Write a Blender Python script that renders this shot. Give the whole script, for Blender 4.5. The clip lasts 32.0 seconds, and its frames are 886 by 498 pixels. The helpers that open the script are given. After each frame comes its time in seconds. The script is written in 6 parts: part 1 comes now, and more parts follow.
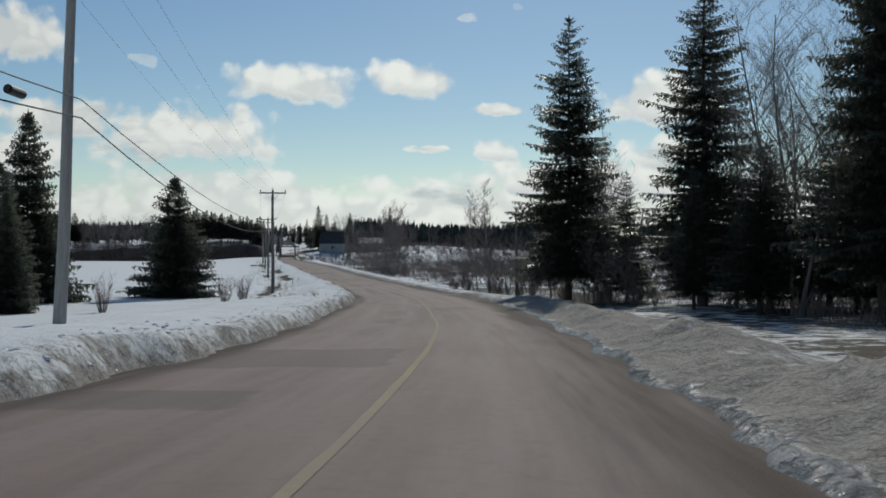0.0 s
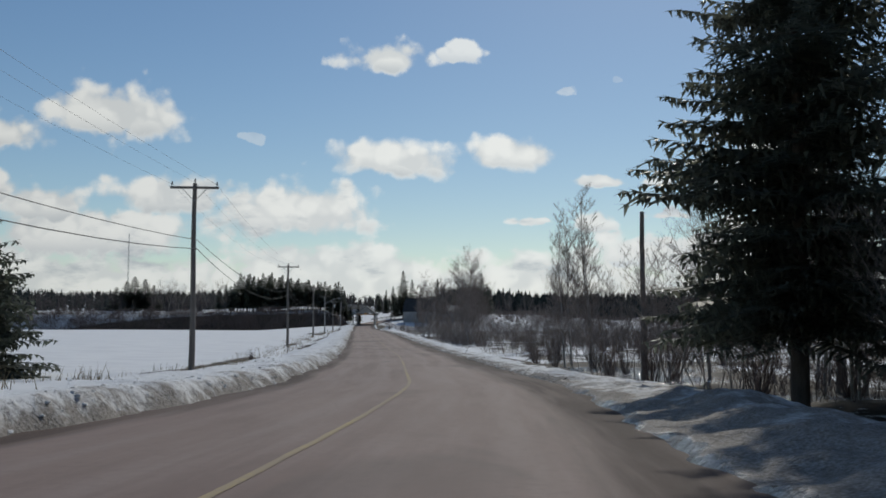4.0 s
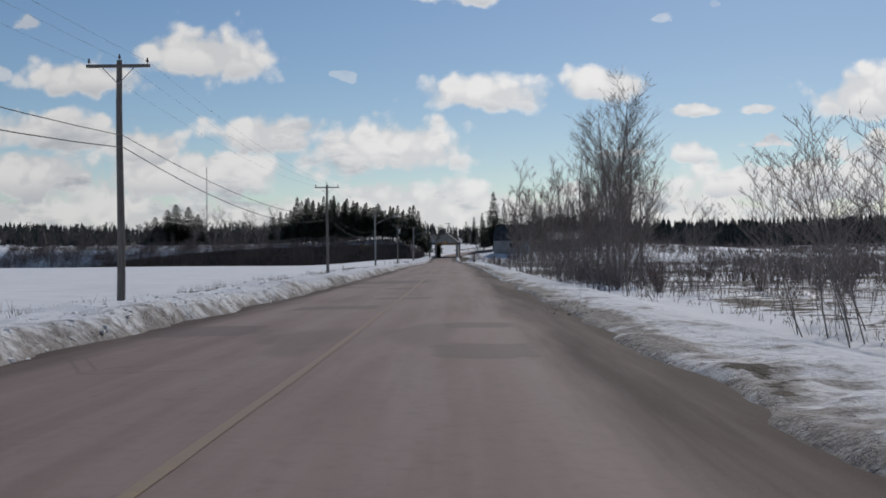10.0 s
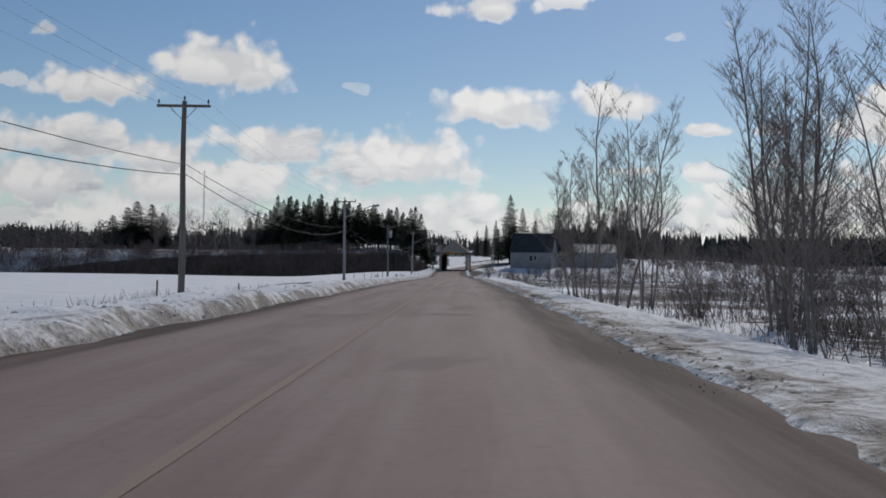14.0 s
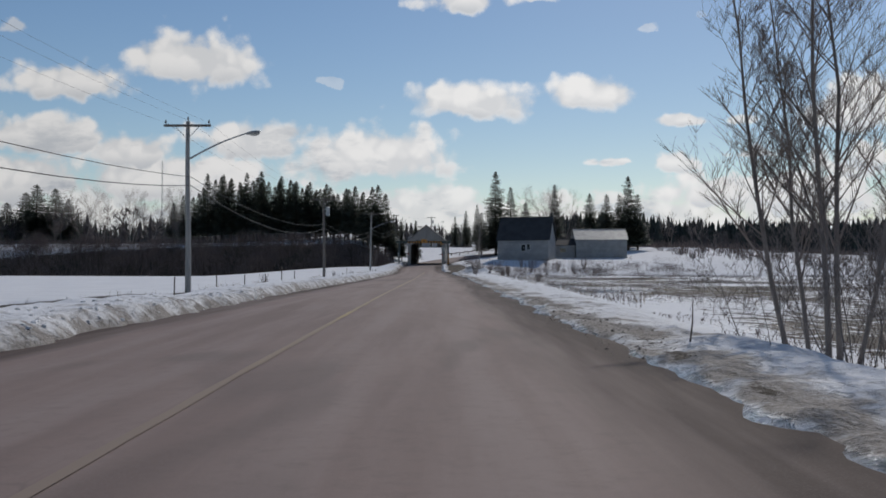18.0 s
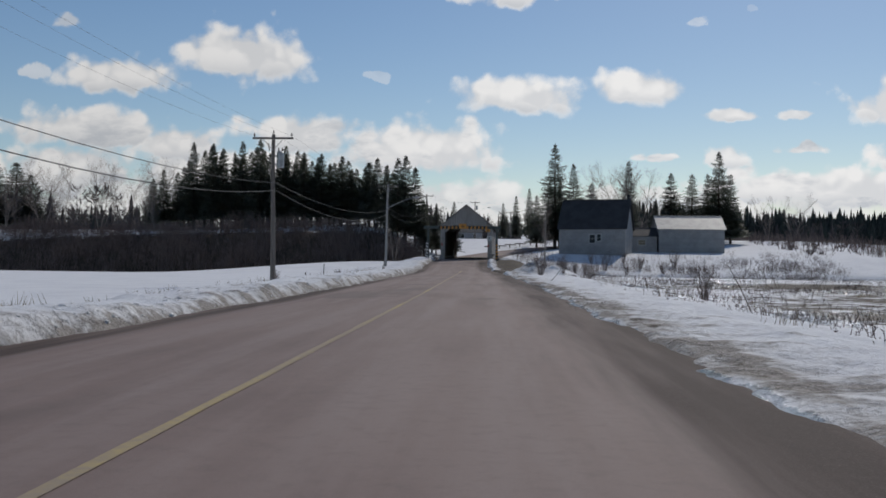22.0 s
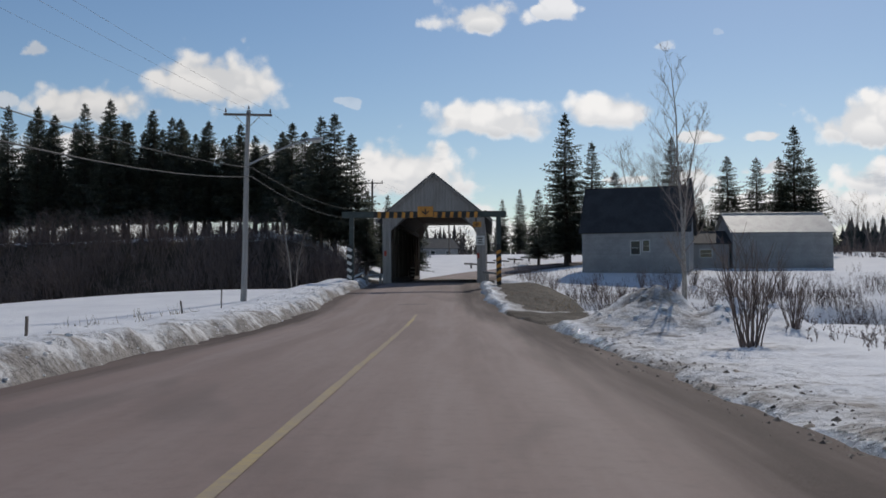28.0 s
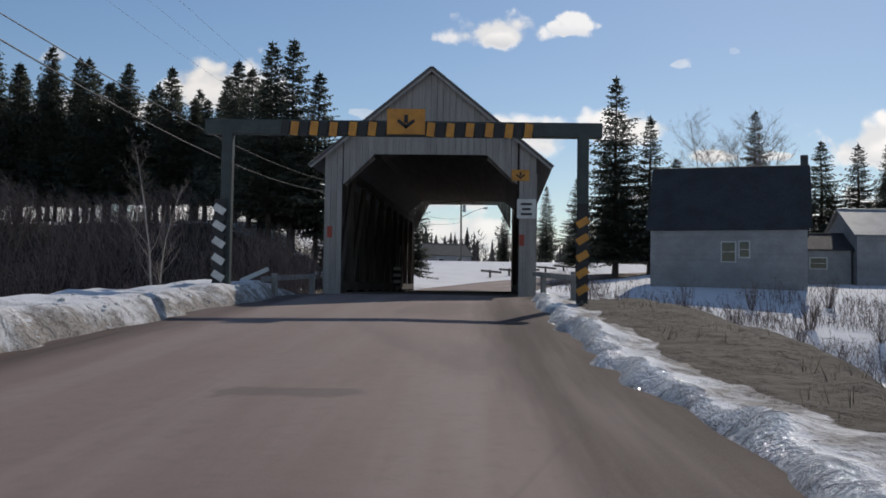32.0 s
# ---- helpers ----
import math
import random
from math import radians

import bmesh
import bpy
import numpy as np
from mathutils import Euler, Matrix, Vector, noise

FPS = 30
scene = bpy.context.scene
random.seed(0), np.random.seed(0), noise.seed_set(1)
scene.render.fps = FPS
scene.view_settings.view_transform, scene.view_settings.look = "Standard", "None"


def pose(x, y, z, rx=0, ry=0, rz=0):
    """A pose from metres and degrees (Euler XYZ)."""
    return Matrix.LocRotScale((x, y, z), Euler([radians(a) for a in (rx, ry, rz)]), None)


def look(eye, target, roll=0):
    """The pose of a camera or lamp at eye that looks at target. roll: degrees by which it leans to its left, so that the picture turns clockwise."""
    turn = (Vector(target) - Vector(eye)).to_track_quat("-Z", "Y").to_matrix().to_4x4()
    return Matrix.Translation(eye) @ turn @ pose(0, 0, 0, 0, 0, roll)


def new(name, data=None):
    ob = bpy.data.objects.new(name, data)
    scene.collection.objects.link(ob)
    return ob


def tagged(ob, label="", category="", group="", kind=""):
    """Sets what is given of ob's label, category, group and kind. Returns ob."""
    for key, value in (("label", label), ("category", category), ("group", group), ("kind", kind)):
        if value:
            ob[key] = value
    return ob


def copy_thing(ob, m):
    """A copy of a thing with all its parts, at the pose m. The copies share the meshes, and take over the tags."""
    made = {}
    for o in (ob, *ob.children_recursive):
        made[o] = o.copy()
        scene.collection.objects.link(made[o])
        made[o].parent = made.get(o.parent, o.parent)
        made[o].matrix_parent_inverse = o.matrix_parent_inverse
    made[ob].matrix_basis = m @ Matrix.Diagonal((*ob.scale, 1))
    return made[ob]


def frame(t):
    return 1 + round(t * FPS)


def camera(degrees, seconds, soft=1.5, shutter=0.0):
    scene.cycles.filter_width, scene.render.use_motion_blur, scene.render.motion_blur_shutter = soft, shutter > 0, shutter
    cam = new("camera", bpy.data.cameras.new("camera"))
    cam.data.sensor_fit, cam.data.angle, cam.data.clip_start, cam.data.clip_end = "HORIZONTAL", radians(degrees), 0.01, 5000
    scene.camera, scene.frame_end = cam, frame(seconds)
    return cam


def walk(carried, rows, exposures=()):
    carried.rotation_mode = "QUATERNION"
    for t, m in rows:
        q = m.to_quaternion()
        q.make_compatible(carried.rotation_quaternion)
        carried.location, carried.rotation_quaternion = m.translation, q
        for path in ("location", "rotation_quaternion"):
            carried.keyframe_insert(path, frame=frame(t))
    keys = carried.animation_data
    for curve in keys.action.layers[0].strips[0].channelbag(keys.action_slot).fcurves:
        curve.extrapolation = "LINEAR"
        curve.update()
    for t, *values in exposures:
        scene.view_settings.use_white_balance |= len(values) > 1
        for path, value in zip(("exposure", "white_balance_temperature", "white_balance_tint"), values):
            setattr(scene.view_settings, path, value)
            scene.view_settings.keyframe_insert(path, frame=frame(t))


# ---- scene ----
cam = camera(48.0, 32.0, 1.7)
PATH = [
    (0.0, (-12.48, 40.73, 2.84), (-8.792, 60.390, 2.931), 0.07),
    (0.5, (-11.07, 45.44, 2.65), (-6.844, 64.984, 2.361), -1.23),
    (1.0, (-9.70, 50.28, 2.45), (-5.732, 69.880, 2.700), -1.83),
    (1.5, (-8.38, 55.27, 2.26), (-5.546, 75.060, 1.899), -0.70),
    (2.0, (-7.13, 60.40, 2.08), (-4.364, 80.211, 2.275), -1.05),
    (2.5, (-5.94, 65.69, 1.90), (-3.429, 85.530, 1.824), -0.25),
    (3.0, (-4.80, 71.11, 1.73), (-2.041, 90.867, 3.129), 0.53),
    (3.5, (-3.70, 76.66, 1.57), (-1.695, 96.494, 3.139), 1.19),
    (5.5, (-0.04, 100.21, 1.05), (1.305, 120.144, 1.904), -1.64),
    (6.0, (0.54, 106.46, 0.95), (2.049, 126.397, 1.295), -1.48),
    (6.5, (0.95, 112.85, 0.86), (2.168, 132.811, 1.214), -1.41),
    (7.0, (1.21, 119.36, 0.78), (2.502, 139.318, 0.930), -1.09),
    (7.5, (1.42, 125.95, 0.72), (2.339, 145.922, 1.016), -1.14),
    (8.0, (1.62, 132.57, 0.66), (2.009, 152.567, 0.895), -0.68),
    (8.5, (1.79, 139.23, 0.61), (2.257, 159.220, 0.925), 0.59),
    (9.0, (1.92, 145.90, 0.57), (2.326, 165.897, 0.584), -0.51),
    (9.5, (1.98, 152.59, 0.54), (2.156, 172.588, 0.716), 0.08),
    (10.0, (1.99, 159.31, 0.52), (1.795, 179.306, 0.763), -0.55),
    (10.5, (1.99, 166.08, 0.50), (1.778, 186.077, 0.997), -0.40),
    (11.0, (1.99, 172.93, 0.49), (1.523, 192.904, 1.385), 0.16),
    (11.5, (2.01, 179.83, 0.48), (2.401, 199.827, 0.194), 0.26),
    (12.0, (2.04, 186.77, 0.49), (2.080, 206.768, 0.100), 0.61),
    (12.5, (2.07, 193.73, 0.50), (1.778, 213.725, 0.324), 1.45),
    (13.0, (2.09, 200.69, 0.52), (2.117, 220.691, 0.226), 0.43),
    (13.5, (2.08, 207.67, 0.55), (2.095, 227.664, 0.241), 0.32),
    (14.0, (2.04, 214.64, 0.59), (1.663, 234.634, 1.106), 0.82),
    (14.5, (1.98, 221.64, 0.63), (1.744, 241.626, 1.368), 0.45),
    (16.5, (2.18, 249.89, 0.81), (2.022, 269.877, 1.417), 1.82),
    (17.0, (2.26, 256.89, 0.86), (2.348, 276.880, 1.514), -0.50),
    (17.5, (2.31, 263.80, 0.90), (2.409, 283.796, 1.467), 1.03),
    (18.0, (2.31, 270.59, 0.93), (2.404, 290.585, 1.315), -0.10),
    (18.5, (2.26, 277.22, 0.97), (2.282, 297.210, 1.582), 0.05),
    (19.0, (2.19, 283.70, 1.00), (2.547, 303.685, 1.688), 0.21),
    (19.5, (2.14, 290.05, 1.02), (2.469, 310.031, 1.719), 0.58),
    (20.0, (2.15, 296.27, 1.05), (1.745, 316.249, 1.917), 0.08),
    (20.5, (2.20, 302.41, 1.06), (2.315, 322.398, 1.595), -0.25),
    (21.0, (2.26, 308.47, 1.08), (2.084, 328.466, 1.539), -0.28),
    (21.5, (2.32, 314.49, 1.09), (1.582, 334.481, 1.180), -0.03),
    (22.0, (2.37, 320.48, 1.10), (1.560, 340.466, 1.374), 0.45),
    (22.5, (2.40, 326.44, 1.11), (1.739, 346.432, 1.276), 0.91),
    (23.0, (2.44, 332.38, 1.12), (1.952, 352.350, 2.032), 1.63),
    (23.5, (2.45, 338.27, 1.13), (1.937, 358.253, 1.646), 0.31),
    (24.0, (2.44, 344.09, 1.14), (1.982, 364.079, 1.635), -0.04),
    (24.5, (2.38, 349.83, 1.16), (1.975, 369.822, 1.657), -0.51),
    (25.0, (2.29, 355.48, 1.17), (1.893, 375.468, 1.869), -0.30),
    (25.5, (2.18, 361.04, 1.19), (1.853, 381.038, 1.550), -0.64),
    (27.5, (1.69, 382.17, 1.26), (1.468, 402.150, 2.161), 0.38),
    (28.0, (1.57, 387.11, 1.28), (1.302, 407.092, 2.045), -0.38),
    (28.5, (1.47, 391.89, 1.29), (1.069, 411.885, 1.505), 0.31),
    (29.0, (1.42, 396.51, 1.30), (0.934, 416.471, 2.445), 1.11),
    (29.5, (1.40, 400.97, 1.32), (0.843, 420.939, 2.359), 0.77),
    (30.0, (1.40, 405.29, 1.33), (0.853, 425.248, 2.531), 1.19),
    (30.5, (1.39, 409.47, 1.35), (0.807, 429.420, 2.635), 0.99),
    (31.0, (1.38, 413.52, 1.36), (0.701, 433.480, 2.502), 1.68),
    (31.5, (1.35, 417.46, 1.38), (0.725, 437.405, 2.748), 0.28),
    (32.0, (1.31, 421.30, 1.40), (0.810, 441.267, 2.431), 0.92),
]
walk(cam, [(t, look(eye, target, roll)) for t, eye, target, roll in PATH], [(0.0, -0.6, 6500, 3), (3.5, -0.6, 6450, 5), (6.0, -0.6, 6500, 11), (25.0, -0.57, 6500, 11), (32.0, -0.35, 6700, 12)])

# ---------------------------------------------------------------- light
SUN_EL, SUN_AZ = radians(36), radians(20)      # the sun stands ahead of the road, a little to its right
world = bpy.data.worlds.new("winter_sky")
scene.world = world
world.use_nodes = True


class Nodes:
    """Small helper to write node trees."""

    def __init__(self, tree):
        self.tree = tree
        tree.nodes.clear()

    def add(self, kind, inputs=(), **settings):
        n = self.tree.nodes.new(kind)
        if "operation" in settings:
            n.operation = settings["operation"]
        if "interpolation_type" in settings:
            n.interpolation_type = settings["interpolation_type"]
        if "data_type" in settings:
            n.data_type = settings["data_type"]
        if "attribute_name" in settings:
            n.attribute_name = settings["attribute_name"]
        if "feature" in settings:
            n.feature = settings["feature"]
        for k, v in dict(inputs).items():
            if isinstance(v, bpy.types.NodeSocket):
                self.tree.links.new(v, n.inputs[k])
            else:
                n.inputs[k].default_value = v
        return n

    def m(self, op, a, b=0.0, c=0.0):
        return self.add("ShaderNodeMath", {0: a, 1: b, 2: c}, operation=op).outputs[0]

    def noise(self, vec, scale, detail=4.0, rough=0.55, distort=0.0):
        return self.add("ShaderNodeTexNoise", {"Vector": vec, "Scale": scale, "Detail": detail, "Roughness": rough, "Distortion": distort}).outputs["Fac"]

    def ramp(self, fac, lo, hi, a=0.0, b=1.0):
        return self.add("ShaderNodeMapRange", {0: fac, 1: lo, 2: hi, 3: a, 4: b}, interpolation_type="SMOOTHSTEP").outputs[0]

    def mix(self, fac, a, b):
        n = self.add("ShaderNodeMix", {"Factor": fac}, data_type="RGBA")
        for k, v in ((6, a), (7, b)):
            if isinstance(v, bpy.types.NodeSocket):
                self.tree.links.new(v, n.inputs[k])
            else:
                n.inputs[k].default_value = (*v[:3], 1)
        return n.outputs[2]


def build_sky():
    t = Nodes(world.node_tree)
    sky = t.add("ShaderNodeTexSky")
    sky.sky_type, sky.sun_disc, sky.sun_elevation, sky.sun_rotation = "NISHITA", False, SUN_EL, SUN_AZ
    sky.altitude, sky.air_density, sky.dust_density, sky.ozone_density = 60, 1.0, 0.2, 1.7
    way = t.add("ShaderNodeTexCoord").outputs["Generated"]
    xyz = t.add("ShaderNodeSeparateXYZ", {0: way})
    ahead = t.m("MAXIMUM", xyz.outputs[1], 0.08)
    u, v = t.m("DIVIDE", xyz.outputs[0], ahead), t.m("DIVIDE", xyz.outputs[2], ahead)
    uv = t.add("ShaderNodeCombineXYZ", {0: u, 1: v}).outputs[0]
    fine = t.noise(uv, 34.0, 8.0, 0.68)
    broad = t.noise(uv, 15.0, 3.0, 0.5, 0.4)
    bend = t.add("ShaderNodeSeparateXYZ", {0: t.add("ShaderNodeTexNoise", {"Vector": uv, "Scale": 26.0, "Detail": 5.0, "Roughness": 0.6}).outputs["Color"]})
    ub, vb = t.m("ADD", u, t.m("MULTIPLY", t.m("SUBTRACT", bend.outputs[0], 0.5), 0.022)), t.m("ADD", v, t.m("MULTIPLY", t.m("SUBTRACT", bend.outputs[1], 0.5), 0.014))
    puff = t.add("ShaderNodeTexVoronoi", {"Vector": t.add("ShaderNodeCombineXYZ", {0: ub, 1: t.m("MULTIPLY", vb, 1.25)}).outputs[0], "Scale": 34.0, "Smoothness": 0.5}, feature="SMOOTH_F1").outputs["Distance"]
    puff2 = t.add("ShaderNodeTexVoronoi", {"Vector": t.add("ShaderNodeCombineXYZ", {0: ub, 1: vb}).outputs[0], "Scale": 80.0, "Smoothness": 0.4}, feature="SMOOTH_F1").outputs["Distance"]
    billow = t.m("ADD", t.m("MULTIPLY", t.m("SUBTRACT", 0.46, puff), 1.25), t.m("MULTIPLY", t.m("SUBTRACT", 0.46, puff2), 0.5))
    tiny = t.noise(uv, 130.0, 6.0, 0.7, 0.5)
    wisp = t.m("ADD", t.m("ADD", t.m("ADD", t.m("MULTIPLY", t.m("SUBTRACT", fine, 0.5), 0.75), t.m("MULTIPLY", t.m("SUBTRACT", tiny, 0.5), 0.45)), t.m("MULTIPLY", t.m("SUBTRACT", broad, 0.5), 1.6)), billow)
    total, shade = None, None

    def cloud(u0, v0, a, b, soft=1.0):
        """One cumulus; the small ones are thin shreds."""
        nonlocal total, shade
        du = t.m("DIVIDE", t.m("SUBTRACT", ub, u0), a)
        dv0 = t.m("DIVIDE", t.m("SUBTRACT", vb, v0), b)
        dv = t.m("MAXIMUM", dv0, t.m("MULTIPLY", dv0, -1.5))        # flatter below than above
        d = t.m("SQRT", t.m("ADD", t.m("MULTIPLY", du, du), t.m("MULTIPLY", dv, dv)))
        shred = 0.5 * max(0.0, 1.0 - a / 0.034)
        k = t.m("ADD", t.m("SUBTRACT", 1.12 - shred, d), t.m("MULTIPLY", wisp, soft + 0.6 * shred))
        k = t.m("MINIMUM", k, 0.40 - 1.1 * shred)
        low = t.m("MULTIPLY", t.ramp(dv0, 0.25, -0.75), t.ramp(k, 0.0, 0.45))
        total = k if total is None else t.m("MAXIMUM", total, k)
        shade = low if shade is None else t.m("MAXIMUM", shade, low)

    cloud(-0.239, 0.204, 0.064, 0.033, 0.7)
    cloud(-0.370, 0.185, 0.060, 0.023, 0.7)
    cloud(-0.462, 0.193, 0.018, 0.011, 0.8)
    cloud(-0.426, 0.244, 0.019, 0.014, 0.9)
    cloud(0.031, 0.165, 0.066, 0.021, 0.6)
    cloud(0.153, 0.172, 0.045, 0.021, 0.6)
    cloud(0.028, 0.271, 0.043, 0.020, 0.8)
    cloud(0.099, 0.280, 0.024, 0.012, 1.0)
    cloud(0.211, 0.242, 0.013, 0.008, 1.0)
    cloud(-0.190, 0.127, 0.060, 0.023, 0.7)
    cloud(-0.405, 0.133, 0.080, 0.025, 0.7)
    cloud(-0.310, 0.116, 0.042, 0.021, 0.7)
    cloud(-0.064, 0.109, 0.078, 0.033, 0.7)
    cloud(-0.124, 0.124, 0.016, 0.011, 0.8)
    cloud(-0.106, 0.188, 0.012, 0.007, 1.2)
    cloud(-0.269, 0.085, 0.119, 0.030, 0.7)
    cloud(-0.423, 0.086, 0.083, 0.030, 0.7)
    cloud(0.424, 0.159, 0.063, 0.030, 0.7)
    cloud(0.250, 0.147, 0.033, 0.008, 0.8)
    cloud(0.314, 0.149, 0.026, 0.007, 0.8)
    cloud(0.313, 0.115, 0.027, 0.006, 1.0)
    cloud(0.239, 0.106, 0.027, 0.013, 0.8)
    cloud(0.432, 0.103, 0.048, 0.020, 0.8)
    cloud(0.342, 0.074, 0.131, 0.021, 0.8)
    cloud(0.371, 0.068, 0.095, 0.018, 0.8)
    cloud(0.215, 0.245, 0.014, 0.008, 1.0)
    cloud(0.267, 0.255, 0.008, 0.007, 1.0)
    cloud(0.181, 0.106, 0.027, 0.006, 1.0)
    # the long bank of cumulus low over the horizon
    bank = t.noise(t.add("ShaderNodeMapping", {"Vector": uv, "Scale": (1.0, 2.3, 1.0), "Location": (0.37, 0.1, 0.0)}).outputs[0], 6.0, 6.0, 0.58)
    lumpy = t.m("ADD", t.m("ADD", t.m("MULTIPLY", bank, 0.65), t.m("MULTIPLY", t.noise(uv, 20.0, 6.0, 0.6), 0.35)), t.m("MULTIPLY", billow, 0.09))
    lowband = t.m("MULTIPLY", t.m("SUBTRACT", lumpy, t.ramp(v, 0.03, 0.135, 0.28, 0.70)), 8.0)
    # loose fair-weather cloud over the rest of the sky
    high = t.noise(t.add("ShaderNodeMapping", {"Vector": way, "Scale": (1.0, 1.0, 2.2)}).outputs[0], 3.4, 6.0, 0.6)
    aside = t.ramp(xyz.outputs[1], 0.75, 0.45)
    rest = t.m("MULTIPLY", t.m("MULTIPLY", t.m("SUBTRACT", high, 0.54), 5.0), aside)
    mask = t.m("MAXIMUM", t.ramp(total, -0.16, 0.36), t.m("MAXIMUM", t.ramp(lowband, 0.0, 0.9, 0.0, 0.92), t.ramp(rest, 0.0, 0.8)))
    mask = t.m("MULTIPLY", mask, t.ramp(xyz.outputs[2], -0.01, 0.02))
    grey = t.m("MAXIMUM", t.m("MAXIMUM", t.m("MULTIPLY", shade, 0.75), t.ramp(billow, 0.12, -0.35, 0.0, 0.45)), t.m("MULTIPLY", t.ramp(t.noise(t.add("ShaderNodeMapping", {"Vector": uv, "Scale": (1.0, 2.4, 1.0)}).outputs[0], 11.0, 5.0, 0.6), 0.47, 0.70), t.ramp(v, 0.2, 0.1)))
    lit = t.mix(grey, (0.92, 0.92, 0.91), (0.50, 0.54, 0.59))
    clear = t.add("ShaderNodeHueSaturation", {"Color": sky.outputs[0], "Hue": 0.502, "Saturation": 1.15}).outputs[0]
    blue = t.add("ShaderNodeBackground", {"Color": clear, "Strength": SKY})
    white = t.add("ShaderNodeBackground", {"Color": lit, "Strength": t.m("MULTIPLY", t.ramp(u, -0.5, 0.15, 0.78, 1.0), CLOUD)})      # brighter towards the sun
    mixed = t.add("ShaderNodeMixShader", {0: mask, 1: blue.outputs[0], 2: white.outputs[0]})
    t.add("ShaderNodeOutputWorld", {0: mixed.outputs[0]})


SKY, CLOUD = 0.101, 1.34
build_sky()
sun_data = bpy.data.lights.new("sun", "SUN")
sun_data.energy, sun_data.angle, sun_data.color = 3.2, radians(0.55), (1.0, 0.94, 0.86)
sun = new("sun", sun_data)
sun.matrix_world = look((0, 0, 50), (-math.sin(SUN_AZ) * math.cos(SUN_EL) * 100, -math.cos(SUN_AZ) * math.cos(SUN_EL) * 100, 50 - math.sin(SUN_EL) * 100))


# ---------------------------------------------------------------- materials
def material(name, colour, second=None, third=None, scale=3.0, fine=40.0, rough=0.8, metal=0.0, bump=0.3, depth=0.02, stretch=(1, 1, 1), per_object=0.0, per_island=0.0, coat=0.0, spec=0.5, thin=0.0):
    """Two-scale noise over a base colour, with bump; scales are per metre."""
    mat = bpy.data.materials.new(name)
    mat.use_nodes = True
    t = Nodes(mat.node_tree)
    pos = t.add("ShaderNodeTexCoord").outputs["Object"]
    pos = t.add("ShaderNodeMapping", {"Vector": pos, "Scale": stretch}).outputs[0]
    big, small = t.noise(pos, scale, 4.0, 0.6), t.noise(pos, fine, 5.0, 0.65)
    second = second or tuple(c * 0.7 for c in colour)
    col = t.mix(t.ramp(big, 0.35, 0.68), colour, second)
    col = t.mix(t.ramp(small, 0.45, 0.75, 0.0, 0.8), col, third or tuple(c * 0.55 for c in colour))
    if per_object or per_island:
        rnd = t.add("ShaderNodeObjectInfo").outputs["Random"] if per_object else t.add("ShaderNodeNewGeometry").outputs["Random Per Island"]
        k = per_object or per_island
        col = t.add("ShaderNodeHueSaturation", {"Color": col, "Hue": 0.5, "Saturation": 1.0, "Value": t.ramp(rnd, 0.0, 1.0, 1 - k, 1 + k)}).outputs[0]
    height = t.m("ADD", t.m("MULTIPLY", big, 0.6), t.m("MULTIPLY", small, 0.4))
    nrm = t.add("ShaderNodeBump", {"Strength": bump, "Distance": depth, "Height": height}).outputs[0]
    r = t.ramp(small, 0.3, 0.7, max(0.02, rough - 0.12), min(1.0, rough + 0.1))
    b = t.add("ShaderNodeBsdfPrincipled", {"Base Color": col, "Roughness": r, "Metallic": metal, "Normal": nrm, "Coat Weight": coat, "Specular IOR Level": spec})
    if thin:                                     # light passes through thin leaves and needles
        through_light = t.add("ShaderNodeBsdfTranslucent", {"Color": col})
        b = t.add("ShaderNodeMixShader", {0: thin, 1: b.outputs[0], 2: through_light.outputs[0]})
    t.add("ShaderNodeOutputMaterial", {0: b.outputs[0]})
    return mat


